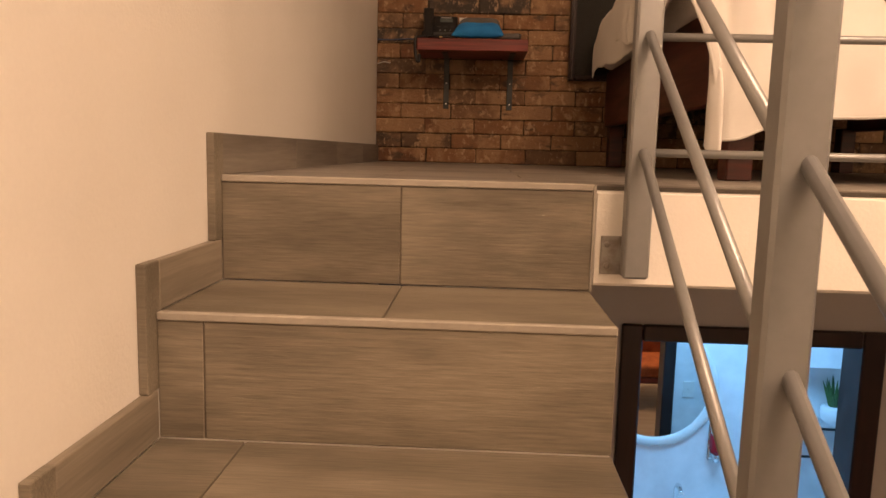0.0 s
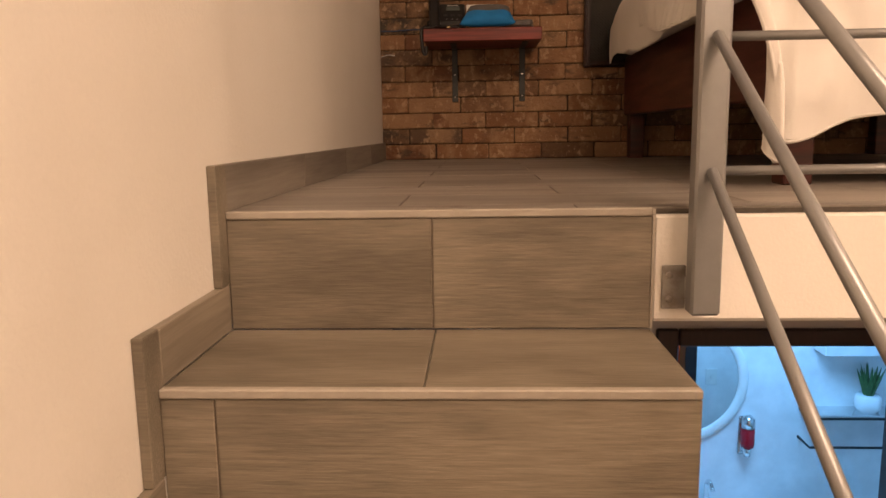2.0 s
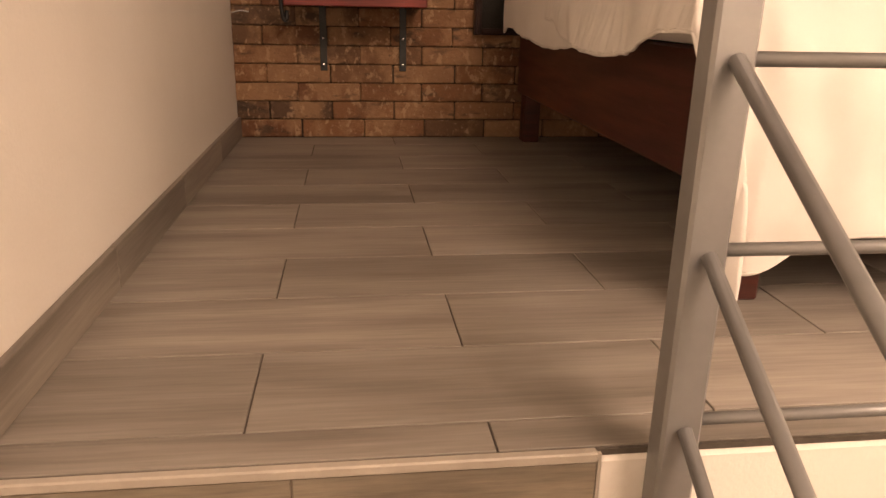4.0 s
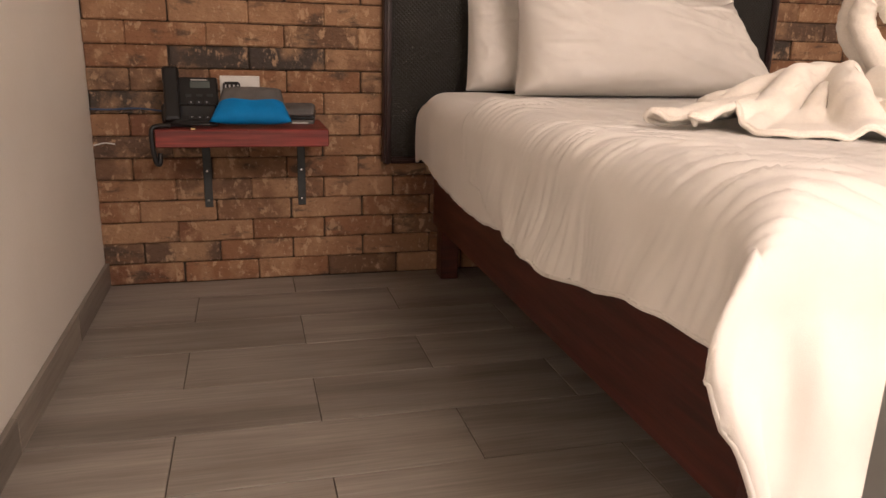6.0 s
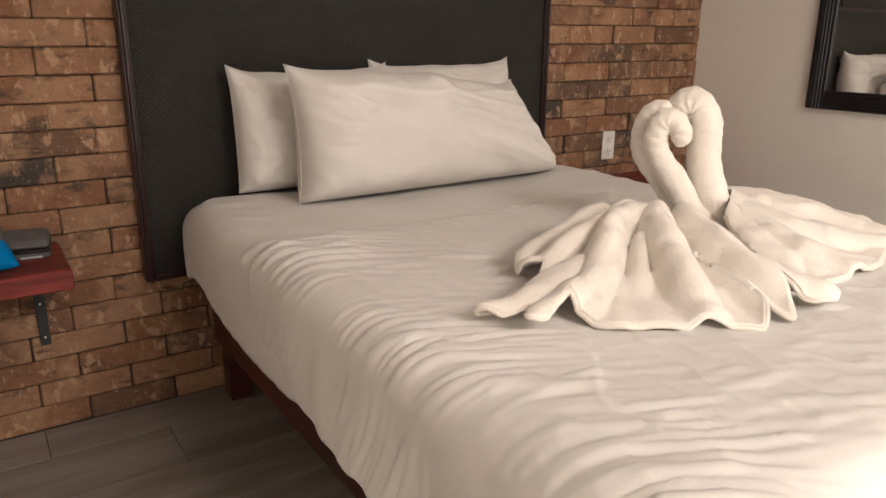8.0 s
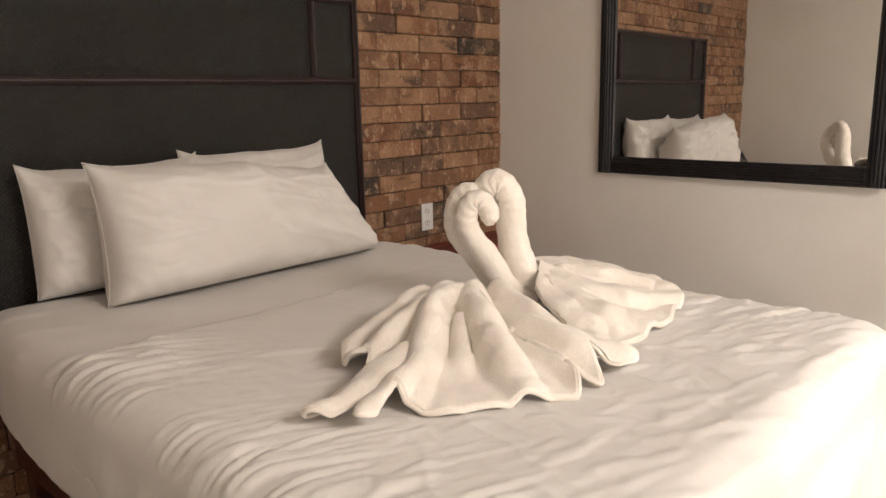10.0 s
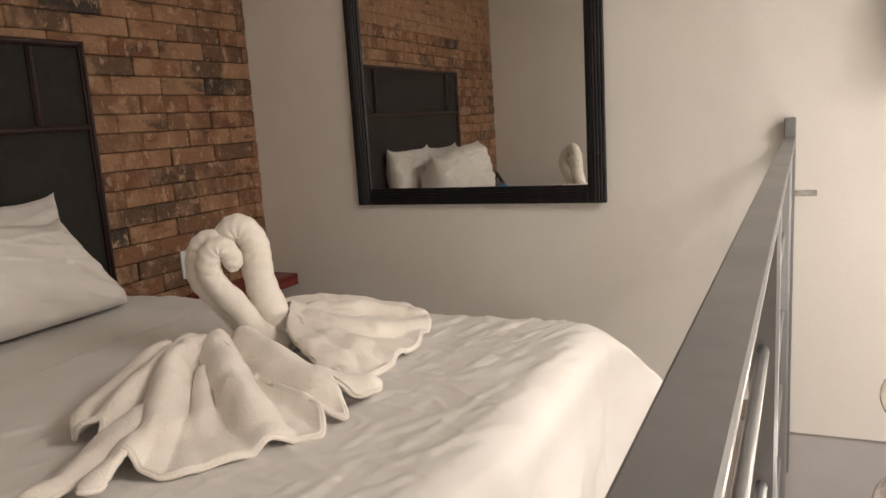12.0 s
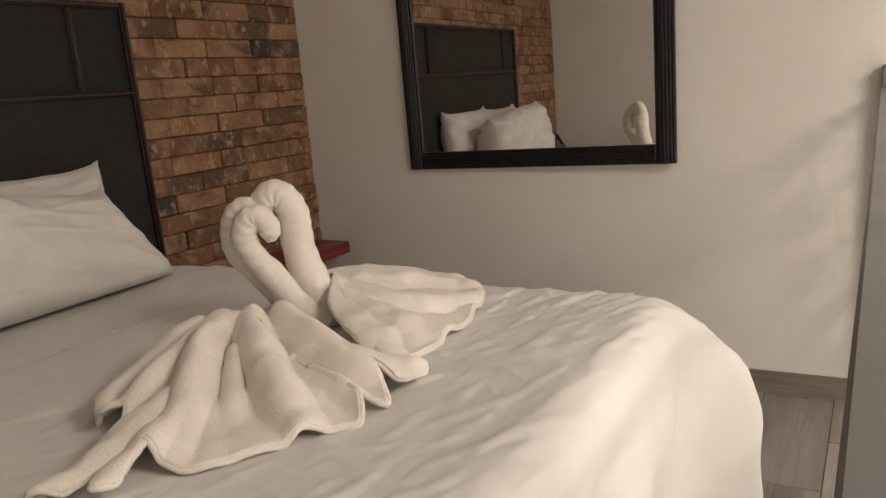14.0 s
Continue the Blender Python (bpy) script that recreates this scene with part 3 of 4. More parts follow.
bedding = thing("duvet", (BED_X, 2.4, BED_Z), "rumpled white cotton duvet hanging over the sides of the bed", "duvet")
ob = part("cover", grid(270, 300, duvet), M_LINEN, bedding, smooth=True)
mod = ob.modifiers.new("thickness", "SOLIDIFY")
mod.thickness, mod.offset = 0.008, 0.0
border = [(0, k / 90) for k in range(91)] + [(k / 150, 1) for k in range(1, 151)] + [(1, 1 - k / 90) for k in range(1, 91)]
part("hem", tube([duvet(u, v) for u, v in border], 0.0052, 8), M_LINEN, bedding, "stitched hem", True)
part("turned_edge", tube([Vector(duvet(k / 150, 0)) + Vector((0, 0.004 * nz(k * 0.3, 2, 1), 0.007 * max(0.0, nz(k * 0.22, 5, 3)) - 0.002)) for k in range(151)], 0.0045, 8), M_LINEN, bedding, "turned upper edge", True)


def pillow(base, width, height, puff, lean, label, seed, turn_z=0.0, skew=0.0, droop=0.0):
    """A stuffed pillow standing on its long edge: pinched seams, drawn-out ears, creases; skew draws in one upper end, droop lets it sink."""
    def rim(a, b):
        up = (b + 1) / 2
        ear = abs(a) ** 7 * (abs(b) ** 7)
        x = width / 2 * (a * (1 - 0.03 * (1 - b * b)) + 0.015 * ear * (1 if a > 0 else -1)) - skew * up * max(0.0, a + 0.2) / 1.2
        sag = 0.06 * (1 - a ** 6) * (0.8 + 0.5 * nz(a * 2.3 + seed, 1.0, 3.0))
        z = height * (up * (1 - sag * smooth01(0.3, 1.0, up)) + 0.022 * ear * (1 if b > 0 else 0)) - droop * up * smooth01(-0.2, 1.0, a)
        return x, z

    bm = bmesh.new()
    for s in (1, -1):
        def f(u, v, s=s):
            a, b = 2 * u - 1, 2 * v - 1
            x, z = rim(a, b)
            t = puff * max(0.0, (1 - a ** 6) * (1 - b ** 4)) ** 0.5 * (0.85 - 0.28 * b)
            c = 0.026 * nz(a * 2.2 + seed, b * 1.8, s) + 0.008 * nz(a * 4.5, b * 3.5 + seed, s) + 0.003 * nz(a * 7 + seed, b * 4, s)
            c += 0.012 * max(0.0, 1 - 6 * abs(nz(a * 1.5 + seed, b * 3.2 + 0.8 * a, 4))) * (0.45 + 0.55 * b)
            c += 0.011 * max(0.0, 1 - 4 * abs(nz(a * 5 + 2 * b + seed, b * 2.0 - a, 8))) * abs(a) ** 2
            c += 0.005 * math.sin(30 * a + 8 * b) * max(0.0, abs(b) - 0.72) * 3
            edge = min(1.0, 7 * min(1 - abs(a), 1 - abs(b)))
            return Vector((x, -s * (t * 0.5 + c * edge), z))
        grid(96, 60, f, bm)
    bmesh.ops.remove_doubles(bm, verts=bm.verts, dist=0.0006)
    bmesh.ops.recalc_face_normals(bm, faces=bm.faces)
    ring = []
    for k in range(4 * 24):
        side, q = divmod(k, 24)
        q = q / 24 * 2 - 1
        x, z = rim(*((q, -1), (1, q), (-q, 1), (-1, -q))[side])
        ring.append((x, 0, z))
    seam = tube(ring + ring[:1], 0.0013, 6)
    m = Matrix.Translation(base) @ pose(0, 0, 0, -lean, 0, turn_z)
    ob = thing("pillow", base, label, "pillow", "pillows on the bed")
    part("cover", turn(bm, m), M_LINEN, ob, smooth=True)
    part("seam", turn(seam, m), M_LINEN, ob, smooth=True)
    return ob


Z0 = BED_Z + 0.004
pillow((0.925, 3.530, Z0 + 0.010), 0.49, 0.345, 0.19, 8, "white cotton pillow standing against the headboard", 2.0, -1)
pillow((1.398, 3.560, Z0 + 0.010), 0.54, 0.352, 0.17, 6, "white cotton pillow half hidden behind the front one", 9.0, 1)
pillow((1.222, 3.330, Z0 + 0.012), 0.90, 0.352, 0.29, 9, "plump white cotton pillow in front of two others", 5.0, 1.5, 0.16, 0.06)

# ---- towels ----
RIGHT = Vector((0.594, -0.805, 0))
AWAY = Vector((0.805, 0.594, 0))
T0 = Vector((1.397, 2.471, 0.663))


def at(r, up, away=0.0):
    """A place at the towels: millimetres to one side, up, and away."""
    return T0 + RIGHT * r / 1000 + AWAY * away / 1000 + Vector((0, 0, up / 1000))


def roll(points, radius, seed, n=90, seg=22):
    """A rolled towel: a soft tube with a lapped edge and shallow wrinkles."""
    bm = tube(curve(points, n), [r for r in radius], seg)
    bm.normal_update()
    bm.verts.ensure_lookup_table()
    moved = []
    for i, v in enumerate(bm.verts):
        k, a = divmod(i, seg)
        c = v.co
        lap = 0.0035 * (((a / seg + 0.12 * math.sin(k * 0.05 + seed)) % 1.0) - 0.5)
        d = lap + 0.0009 * math.sin(k * 0.9 + 2 * math.sin(a * 0.6 + seed)) + 0.007 * nz(c.x * 13, c.y * 13, c.z * 13 + seed)
        moved.append(c + v.normal * d)
    for v, c in zip(bm.verts, moved):
        v.co = c
    return bm


def taper(n, r0, r1, tip=0.5):
    return [(r0 + (r1 - r0) * k / n) * (1 - (1 - tip) * smooth01(0.93, 1.0, k / n)) for k in range(n + 1)]


def along(p, line):
    """How far p lies, in plan, from a line of (x, y, height, radius) knots, with the height and radius at the nearest place."""
    best = (9.0, 0.0, 1.0)
    for a, b in zip(line, line[1:]):
        ex, ey = b[0] - a[0], b[1] - a[1]
        t = max(0.0, min(1.0, ((p.x - a[0]) * ex + (p.y - a[1]) * ey) / (ex * ex + ey * ey)))
        d = math.hypot(p.x - a[0] - t * ex, p.y - a[1] - t * ey)
        if d < best[0]:
            best = (d, a[2] + t * (b[2] - a[2]), a[3] + t * (b[3] - a[3]))
    return best


def fan(apex, edge, folds, seed, slope=1.25, nu=260, nv=80):
    """A towel spread from its gathered top to its hem on the bed, with round folds running down it along given lines."""
    rim = curve(edge, nu)
    apex = Vector(apex)
    lines = [[(*q[:2], z, r) for q, z, r in zip(curve([(k[0], k[1], 0) for k in line], 12),
                                               [v[0] for v in curve([(k[2], 0, 0) for k in line], 12)],
                                               [v[0] for v in curve([(k[3], 0, 0) for k in line], 12)])] for line in folds]
    low = BED_Z + 0.025

    def f(u, v):
        e = rim[round(u * nu)]
        p = apex.lerp(e, v)
        p.x += 0.010 * nz(p.x * 9, p.y * 9, seed) * v
        p.y += 0.010 * nz(p.x * 9, p.y * 9, seed + 3) * v
        base = e.z + (apex.z - e.z) * 0.72 * max(0.0, 1 - v) ** slope
        top = base
        for line in lines:
            d, z, r = along(p, line)
            r *= 1 + 0.25 * nz(p.x * 11, p.y * 11, seed + 5)
            if d < r:
                top = max(top, base + (z - base) * (1 - (d / r) ** 2) ** 0.8) if z > base else top
        p.z = max(low, top + 0.009 * nz(p.x * 18, p.y * 18, seed) + 0.004 * nz(p.x * 40, p.y * 40, seed))
        if v > 0.93:
            p.z = max(p.z, e.z)
        return p
    rough = [[f(i / nu, j / nv) for j in range(nv + 1)] for i in range(nu + 1)]
    for _ in range(2):
        rough = [[rough[i][j] if i in (0, nu) or j in (0, nv) else rough[i][j] * 0.4 + 0.15 * (rough[i - 1][j] + rough[i + 1][j] + rough[i][j - 1] + rough[i][j + 1])
                  for j in range(nv + 1)] for i in range(nu + 1)]
    at_grid = lambda u, v: rough[round(u * nu)][round(v * nv)]
    hem = tube([at_grid(k / nu, 1.0) for k in range(nu + 1)], 0.0046, 8)
    seam = tube([at_grid(k / nu, 1 - 5 / nv) + Vector((0, 0, 0.001)) for k in range(nu + 1)], 0.0015, 6)
    return grid(nu, nv, at_grid), hem, seam


def wing(parent, sheet, hem, stitch):
    w = towel_part("wing", sheet, parent, 0.007)
    part("hem", hem, M_TOWEL, w, "thick rolled hem", True)
    part("stitching", stitch, M_TOWEL, w, "raised line of stitching", True)


def towel_part(name, bm, parent, thick=0.0):
    ob = part(name, bm, M_TOWEL, parent, smooth=True)
    if thick:
        m = ob.modifiers.new("thickness", "SOLIDIFY")
        m.thickness, m.offset = thick, -1.0
    return ob


swan = thing("towel_swan", T0, "cream terry towel folded into a swan on the bed", "towel swan", "two towel swans forming a heart")
px = 1.281
FRONT = [(-14, 4), (-55, 40), (-93, 98), (-120, 140), (-127, 170), (-117, 195), (-101, 199), (-87, 182), (-86, 156)]
towel_part("neck", roll([at(a * px, b * px, -22) for a, b in FRONT], taper(90, 0.032, 0.022), 1.0), swan)
BACK = [(-40, 12), (-78, 56), (-118, 106), (-144, 145), (-150, 174), (-139, 198), (-119, 207), (-104, 198)]
towel_part("neck_fold", roll([at(a * px, b * px, 12) for a, b in BACK], taper(90, 0.034, 0.024), 3.0), swan)
Z = BED_Z + 0.030
wing(swan, *fan((1.125, 2.455, 0.765),
                [(1.16, 2.62, Z), (1.06, 2.64, Z), (0.95, 2.595, Z), (0.88, 2.545, Z), (0.852, 2.49, Z + 0.008), (0.875, 2.455, Z),
                 (0.80, 2.425, Z), (0.72, 2.395, Z), (0.658, 2.375, Z + 0.010), (0.685, 2.345, Z), (0.735, 2.335, Z + 0.004), (0.70, 2.300, Z + 0.008), (0.735, 2.290, Z),
                 (0.795, 2.340, Z), (0.798, 2.300, Z), (0.817, 2.250, Z), (0.87, 2.212, Z), (0.943, 2.166, Z), (0.984, 2.133, Z), (1.012, 2.119, Z), (1.050, 2.150, Z + 0.024), (1.060, 2.180, Z + 0.032),
                 (1.062, 2.135, Z + 0.008), (1.075, 2.115, Z), (1.105, 2.145, Z + 0.022), (1.125, 2.175, Z + 0.030), (1.130, 2.135, Z + 0.010), (1.175, 2.108, Z + 0.006), (1.20, 2.135, Z + 0.014),
                 (1.205, 2.23, Z), (1.225, 2.33, Z), (1.26, 2.42, Z)],
                [[(1.24, 2.50, 0.775, 0.052), (1.17, 2.37, 0.760, 0.050), (1.135, 2.26, 0.740, 0.046), (1.14, 2.185, 0.722, 0.042), (1.17, 2.130, 0.704, 0.034)],
                 [(1.14, 2.455, 0.782, 0.040), (1.04, 2.325, 0.750, 0.036), (0.985, 2.235, 0.716, 0.036), (0.945, 2.160, 0.684, 0.030)],
                 [(1.14, 2.46, 0.780, 0.040), (1.07, 2.475, 0.774, 0.036), (0.965, 2.410, 0.755, 0.038), (0.88, 2.345, 0.710, 0.034), (0.815, 2.295, 0.682, 0.028)],
                 [(1.05, 2.40, 0.738, 0.018), (0.975, 2.335, 0.712, 0.018), (0.92, 2.285, 0.684, 0.016)],
                 [(1.12, 2.50, 0.776, 0.040), (0.985, 2.480, 0.750, 0.032), (0.90, 2.468, 0.722, 0.030), (0.845, 2.478, 0.700, 0.026)],
                 [(1.13, 2.585, 0.755, 0.045), (0.99, 2.555, 0.730, 0.036), (0.89, 2.535, 0.700, 0.030)],
                 [(0.99, 2.425, 0.730, 0.030), (0.84, 2.385, 0.712, 0.030), (0.74, 2.358, 0.702, 0.028), (0.665, 2.362, 0.690, 0.022)],
                 [(0.93, 2.372, 0.722, 0.026), (0.79, 2.318, 0.706, 0.024), (0.705, 2.297, 0.690, 0.022)]], 1.5))

mate = thing("towel_swan", at(40, 0, 40), "cream terry towel folded into a swan, its head behind the other's", "towel swan", "two towel swans forming a heart")
NECK2 = [(-2, 2), (-23, 52), (-41, 107), (-50, 165), (-53, 198), (-66, 221), (-85, 221), (-99, 206)]
towel_part("neck", roll([at(a * px, b * px, 22) for a, b in NECK2], taper(90, 0.041, 0.028), 11.0), mate)
wing(mate, *fan((1.435, 2.495, 0.748),
                [(1.345, 2.44, Z + 0.01), (1.27, 2.33, Z), (1.215, 2.235, Z), (1.208, 2.205, Z + 0.014), (1.245, 2.200, Z), (1.34, 2.178, Z), (1.42, 2.180, Z + 0.004), (1.476, 2.184, Z),
                 (1.54, 2.205, Z + 0.010), (1.60, 2.215, Z), (1.655, 2.250, Z + 0.012), (1.672, 2.275, Z), (1.715, 2.335, Z + 0.012), (1.70, 2.40, Z), (1.73, 2.47, Z), (1.72, 2.56, Z), (1.64, 2.63, Z), (1.52, 2.65, Z)],
                [[(1.47, 2.55, 0.752, 0.075), (1.57, 2.50, 0.746, 0.070), (1.63, 2.42, 0.728, 0.055), (1.68, 2.345, 0.704, 0.040)],
                 [(1.43, 2.49, 0.756, 0.060), (1.43, 2.37, 0.738, 0.050), (1.50, 2.29, 0.714, 0.040), (1.60, 2.235, 0.690, 0.030)],
                 [(1.40, 2.47, 0.745, 0.080), (1.31, 2.34, 0.712, 0.060), (1.24, 2.235, 0.684, 0.040)],
                 [(1.42, 2.46, 0.750, 0.060), (1.37, 2.31, 0.718, 0.050), (1.38, 2.20, 0.686, 0.035)],
                 [(1.50, 2.47, 0.745, 0.050), (1.59, 2.38, 0.726, 0.036), (1.66, 2.28, 0.694, 0.026)]], 6.5, 1.0))

# ---- mirror ----
mirror = thing("wall_mirror", (2.85, 2.63, 0.81), "large wall mirror in a black reeded frame", "mirror")
MZ0, MZ1, MA, MB, MW = 0.820, 2.0, 2.076 - YB, 3.157 - YB, 0.069
def hung(bm):
    """The mirror hangs a little off the plane of its wall."""
    c = Matrix.Translation((0, 0.5 * (MA + MB), 0))
    return turn(bm, EAST @ c @ pose(-0.010, 0, 0, 0, 0, -0.95) @ c.inverted())


part("glass", hung(box(-0.014, -0.008, MA + 0.03, MB - 0.03, MZ0 + 0.03, MZ1 - 0.03)), M_MIRROR, mirror, "silvered glass")


def reeds(axis, a0, a1, b0, b1):
    bm = bmesh.new()
    n = 6
    for k in range(n):
        p, q = a0 + (a1 - a0) * k / n, a0 + (a1 - a0) * (k + 1) / n
        x = -0.020 - 0.010 * math.sin(math.pi * (k + 0.5) / n)
        if axis == "y":
            box(x, -0.001, p, q, b0, b1, 0.003, bm)
        else:
            box(x, -0.001, b0, b1, p, q, 0.003, bm)
    return part("frame_side", hung(bm), M_BLACKWOOD, mirror)


reeds("y", MA, MA + MW, MZ0, MZ1)
reeds("y", MB - MW, MB, MZ0, MZ1)
reeds("z", MZ0, MZ0 + MW, MA + MW, MB - MW)
reeds("z", MZ1 - MW, MZ1, MA + MW, MB - MW)

# ---- left shelf and what lies on it ----
def bracket(x, y_front, z_top, parent):
    part("bracket", box(x - 0.013, x + 0.013, YB - 0.006, YB - 0.002, z_top - 0.235, z_top - 0.004, 0.001), M_BRACKET, parent)
    part("bracket_arm", box(x - 0.013, x + 0.013, y_front + 0.05, YB - 0.006, z_top - 0.004, z_top, 0.001), M_BRACKET, parent)
    for z in (z_top - 0.115, z_top - 0.212):
        part("screw", lathe([(0.0045, 0), (0.004, 0.0025), (0.002, 0.003)], 8, pose(x, YB - 0.006, z, 90)), M_CHROME, parent)


shelf = thing("wall_shelf", (-0.035, YB, 0.49), "red-stained pine shelf on two grey brackets on the brick wall", "shelf", "bedside shelves")
part("board", box(-0.266, 0.219, 3.402, YB - 0.003, 0.492, 0.543, 0.003), M_SHELF, shelf)
bracket(-0.146, 3.405, 0.4915, shelf)
bracket(0.155, 3.405, 0.4915, shelf)
shelf2 = thing("wall_shelf", (2.5, YB, 0.46), "red-stained wooden shelf in the corner behind the bed", "shelf", "bedside shelves")
part("board", box(2.25, 2.725, 3.475, YB - 0.003, 0.468, 0.519, 0.003), M_SHELF, shelf2)
bracket(2.36, 3.48, 0.4675, shelf2)
bracket(2.64, 3.48, 0.4675, shelf2)

phone = thing("desk_phone", (-0.19, 3.56, 0.543), "black desk telephone with a handset and small display", "telephone")
PH = pose(-0.158, 3.555, 0.545, 58, 0, 4) @ Matrix.Scale(0.88, 4)


def slab(x0, x1, y0, y1, z0, z1, bevel=0.004, m=PH):
    return turn(box(x0, x1, y0, y1, z0, z1, bevel, seg=2), m)


part("body", slab(-0.105, 0.075, -0.010, 0.175, -0.03, 0.006, 0.008), M_BLACK, phone)
part("stand", box(-0.26, -0.10, 3.56, 3.67, 0.543, 0.60, 0.006), M_BLACK, phone)
bm = box(-0.103, -0.055, -0.008, 0.188, 0.030, 0.052, 0.009, seg=3)
for y0, y1 in ((-0.012, 0.048), (0.138, 0.192)):
    box(-0.106, -0.052, y0, y1, 0.008, 0.050, 0.010, bm, 3)
part("handset", turn(bm, PH), M_BLACK, phone)
part("display", slab(-0.018, 0.048, 0.130, 0.155, 0.006, 0.009, 0.001), M_LCD, phone, "grey display")
part("label_strip", slab(-0.015, 0.04, 0.160, 0.163, 0.006, 0.0072, 0.0), M_PRINT, phone)
for r in range(4):
    for c in range(3):
        key = part("key", slab(-0.026 + c * 0.026, -0.010 + c * 0.026, 0.012 + r * 0.019, 0.024 + r * 0.019, 0.006, 0.009, 0.001), M_KEY, phone)
        part("digit", slab(-0.020 + c * 0.026, -0.016 + c * 0.026, 0.016 + r * 0.019, 0.020 + r * 0.019, 0.009, 0.0094, 0.0), M_PRINT, key)
for c in range(3):
    part("key", slab(-0.034 + c * 0.035, -0.014 + c * 0.035, 0.096, 0.106, 0.006, 0.009, 0.001), M_KEY, phone)
part("cord", tube(curve([(-0.24, 3.47, 0.552), (-0.20, 3.44, 0.556), (-0.13, 3.435, 0.553), (-0.10, 3.46, 0.552), (-0.16, 3.48, 0.566), (-0.22, 3.46, 0.556), (-0.12, 3.45, 0.563)], 50), 0.0042, 8), M_CABLE, phone, smooth=True)
cable = thing("usb_cable", (-0.165, 3.41, 0.545), "black charging cable with a small metal plug, on the shelf's edge", "cable")
part("plug", box(-0.168, -0.155, 3.388, 3.412, 0.5435, 0.5495, 0.001), M_BRASS, cable)
part("wire", tube(curve([(-0.161, 3.41, 0.5475), (-0.17, 3.43, 0.549), (-0.22, 3.45, 0.549), (-0.27, 3.43, 0.549)], 24), 0.0022, 8), M_CABLE, cable, smooth=True)
strap = tagged(link("phone_strap", tube(curve([(-0.225, 3.44, 0.550), (-0.258, 3.425, 0.550), (-0.274, 3.415, 0.540), (-0.274, 3.412, 0.50), (-0.268, 3.412, 0.452), (-0.258, 3.415, 0.446), (-0.256, 3.418, 0.475)], 40), 0.0075, 8), M_BLACK, True),
               "black strap hanging over the shelf's edge", "strap")


def pouch():
    """A soft two-tone pouch: grey above, blue below, a wavy seam between."""
    def f(s, u, v):
        a, b = 2 * u - 1, 2 * v - 1
        w = 0.112 - 0.030 * v
        t = 0.055 * ((1 - a ** 4) * max(0.0, 1 - b ** 4)) ** 0.5 + 0.003 * nz(a * 3, b * 3, s)
        p = Vector((a * w * (1 + 0.04 * abs(b)), v * 0.150, s * t * 0.5))
        return pose(-0.002, 3.432, 0.562, 34, 0, -3) @ p
    ob = thing("cloth_pouch", (0.01, 3.47, 0.545), "soft pouch of grey felt and bright blue fabric on the shelf", "pouch")
    for name, lo, hi, m in (("blue_half", 0.0, 0.47, M_BLUE), ("grey_half", 0.47, 1.0, M_GREYFAB)):
        bm = bmesh.new()
        for s in (1, -1):
            grid(28, 14, lambda u, v, s=s: f(s, u, lo + (hi - lo) * v + (0.03 * math.sin(9 * u) * (v if lo == 0 else 1 - v))), bm)
        bmesh.ops.remove_doubles(bm, verts=bm.verts, dist=0.0008)
        bmesh.ops.recalc_face_normals(bm, faces=bm.faces)
        part(name, bm, m, ob, smooth=True)


pouch()
case = thing("glasses_case", (0.13, 3.56, 0.545), "grey felt zip case with a black edge on the shelf", "case")
CM = pose(0.128, 3.60, 0.545, 10, 0, -8)
part("lid", turn(box(-0.068, 0.068, -0.045, 0.045, 0.026, 0.052, 0.013, seg=3), CM), M_GREYFAB, case, smooth=True)
part("zip_band", turn(box(-0.069, 0.069, -0.046, 0.046, 0.018, 0.028, 0.004, seg=2), CM), M_BLACK, case)
part("base", turn(box(-0.068, 0.068, -0.045, 0.045, 0.0, 0.019, 0.008, seg=2), CM), M_GREYFAB, case, smooth=True)
part("zip_pull", turn(box(0.0, 0.05, -0.053, -0.047, 0.008, 0.012, 0.001), CM), M_PRINT, case)

# wall plates
plate = thing("wall_plate", (-0.03, YB, 0.64), "white wall plate with a black plug adapter above the shelf", "wall plate")
part("plate", box(-0.092, 0.030, YB - 0.009, YB - 0.002, 0.608, 0.680, 0.002), M_WHITE, plate)
adapter = part("adapter", box(-0.082, -0.030, YB - 0.034, YB - 0.009, 0.620, 0.662, 0.006), M_BLACK, plate, "black plug adapter")
for k in range(4):
    part("contact", box(-0.077 + k * 0.0125, -0.072 + k * 0.0125, YB - 0.0348, YB - 0.034, 0.643, 0.654), M_PRINT, adapter)

outlet = thing("wall_outlet", (2.279, YB, 0.645), "white double wall outlet on the brick wall", "outlet")
part("plate", box(2.245, 2.313, YB - 0.009, YB - 0.002, 0.588, 0.703, 0.002), M_WHITE, outlet)
for z in (0.620, 0.671):
    socket = part("socket", lathe([(0.0165, 0), (0.0165, 0.0025), (0.015, 0.0035)], 20, pose(2.279, YB - 0.009, z, 90)), M_WHITE, outlet)
    for dx in (-0.0065, 0.0065):
        part("slot", box(2.279 + dx - 0.0013, 2.279 + dx + 0.0013, YB - 0.0131, YB - 0.0124, z - 0.001, z + 0.008), M_SLOT_SHADE, socket)
    part("slot", box(2.2765, 2.2815, YB - 0.0131, YB - 0.0124, z - 0.010, z - 0.005), M_SLOT_SHADE, socket)

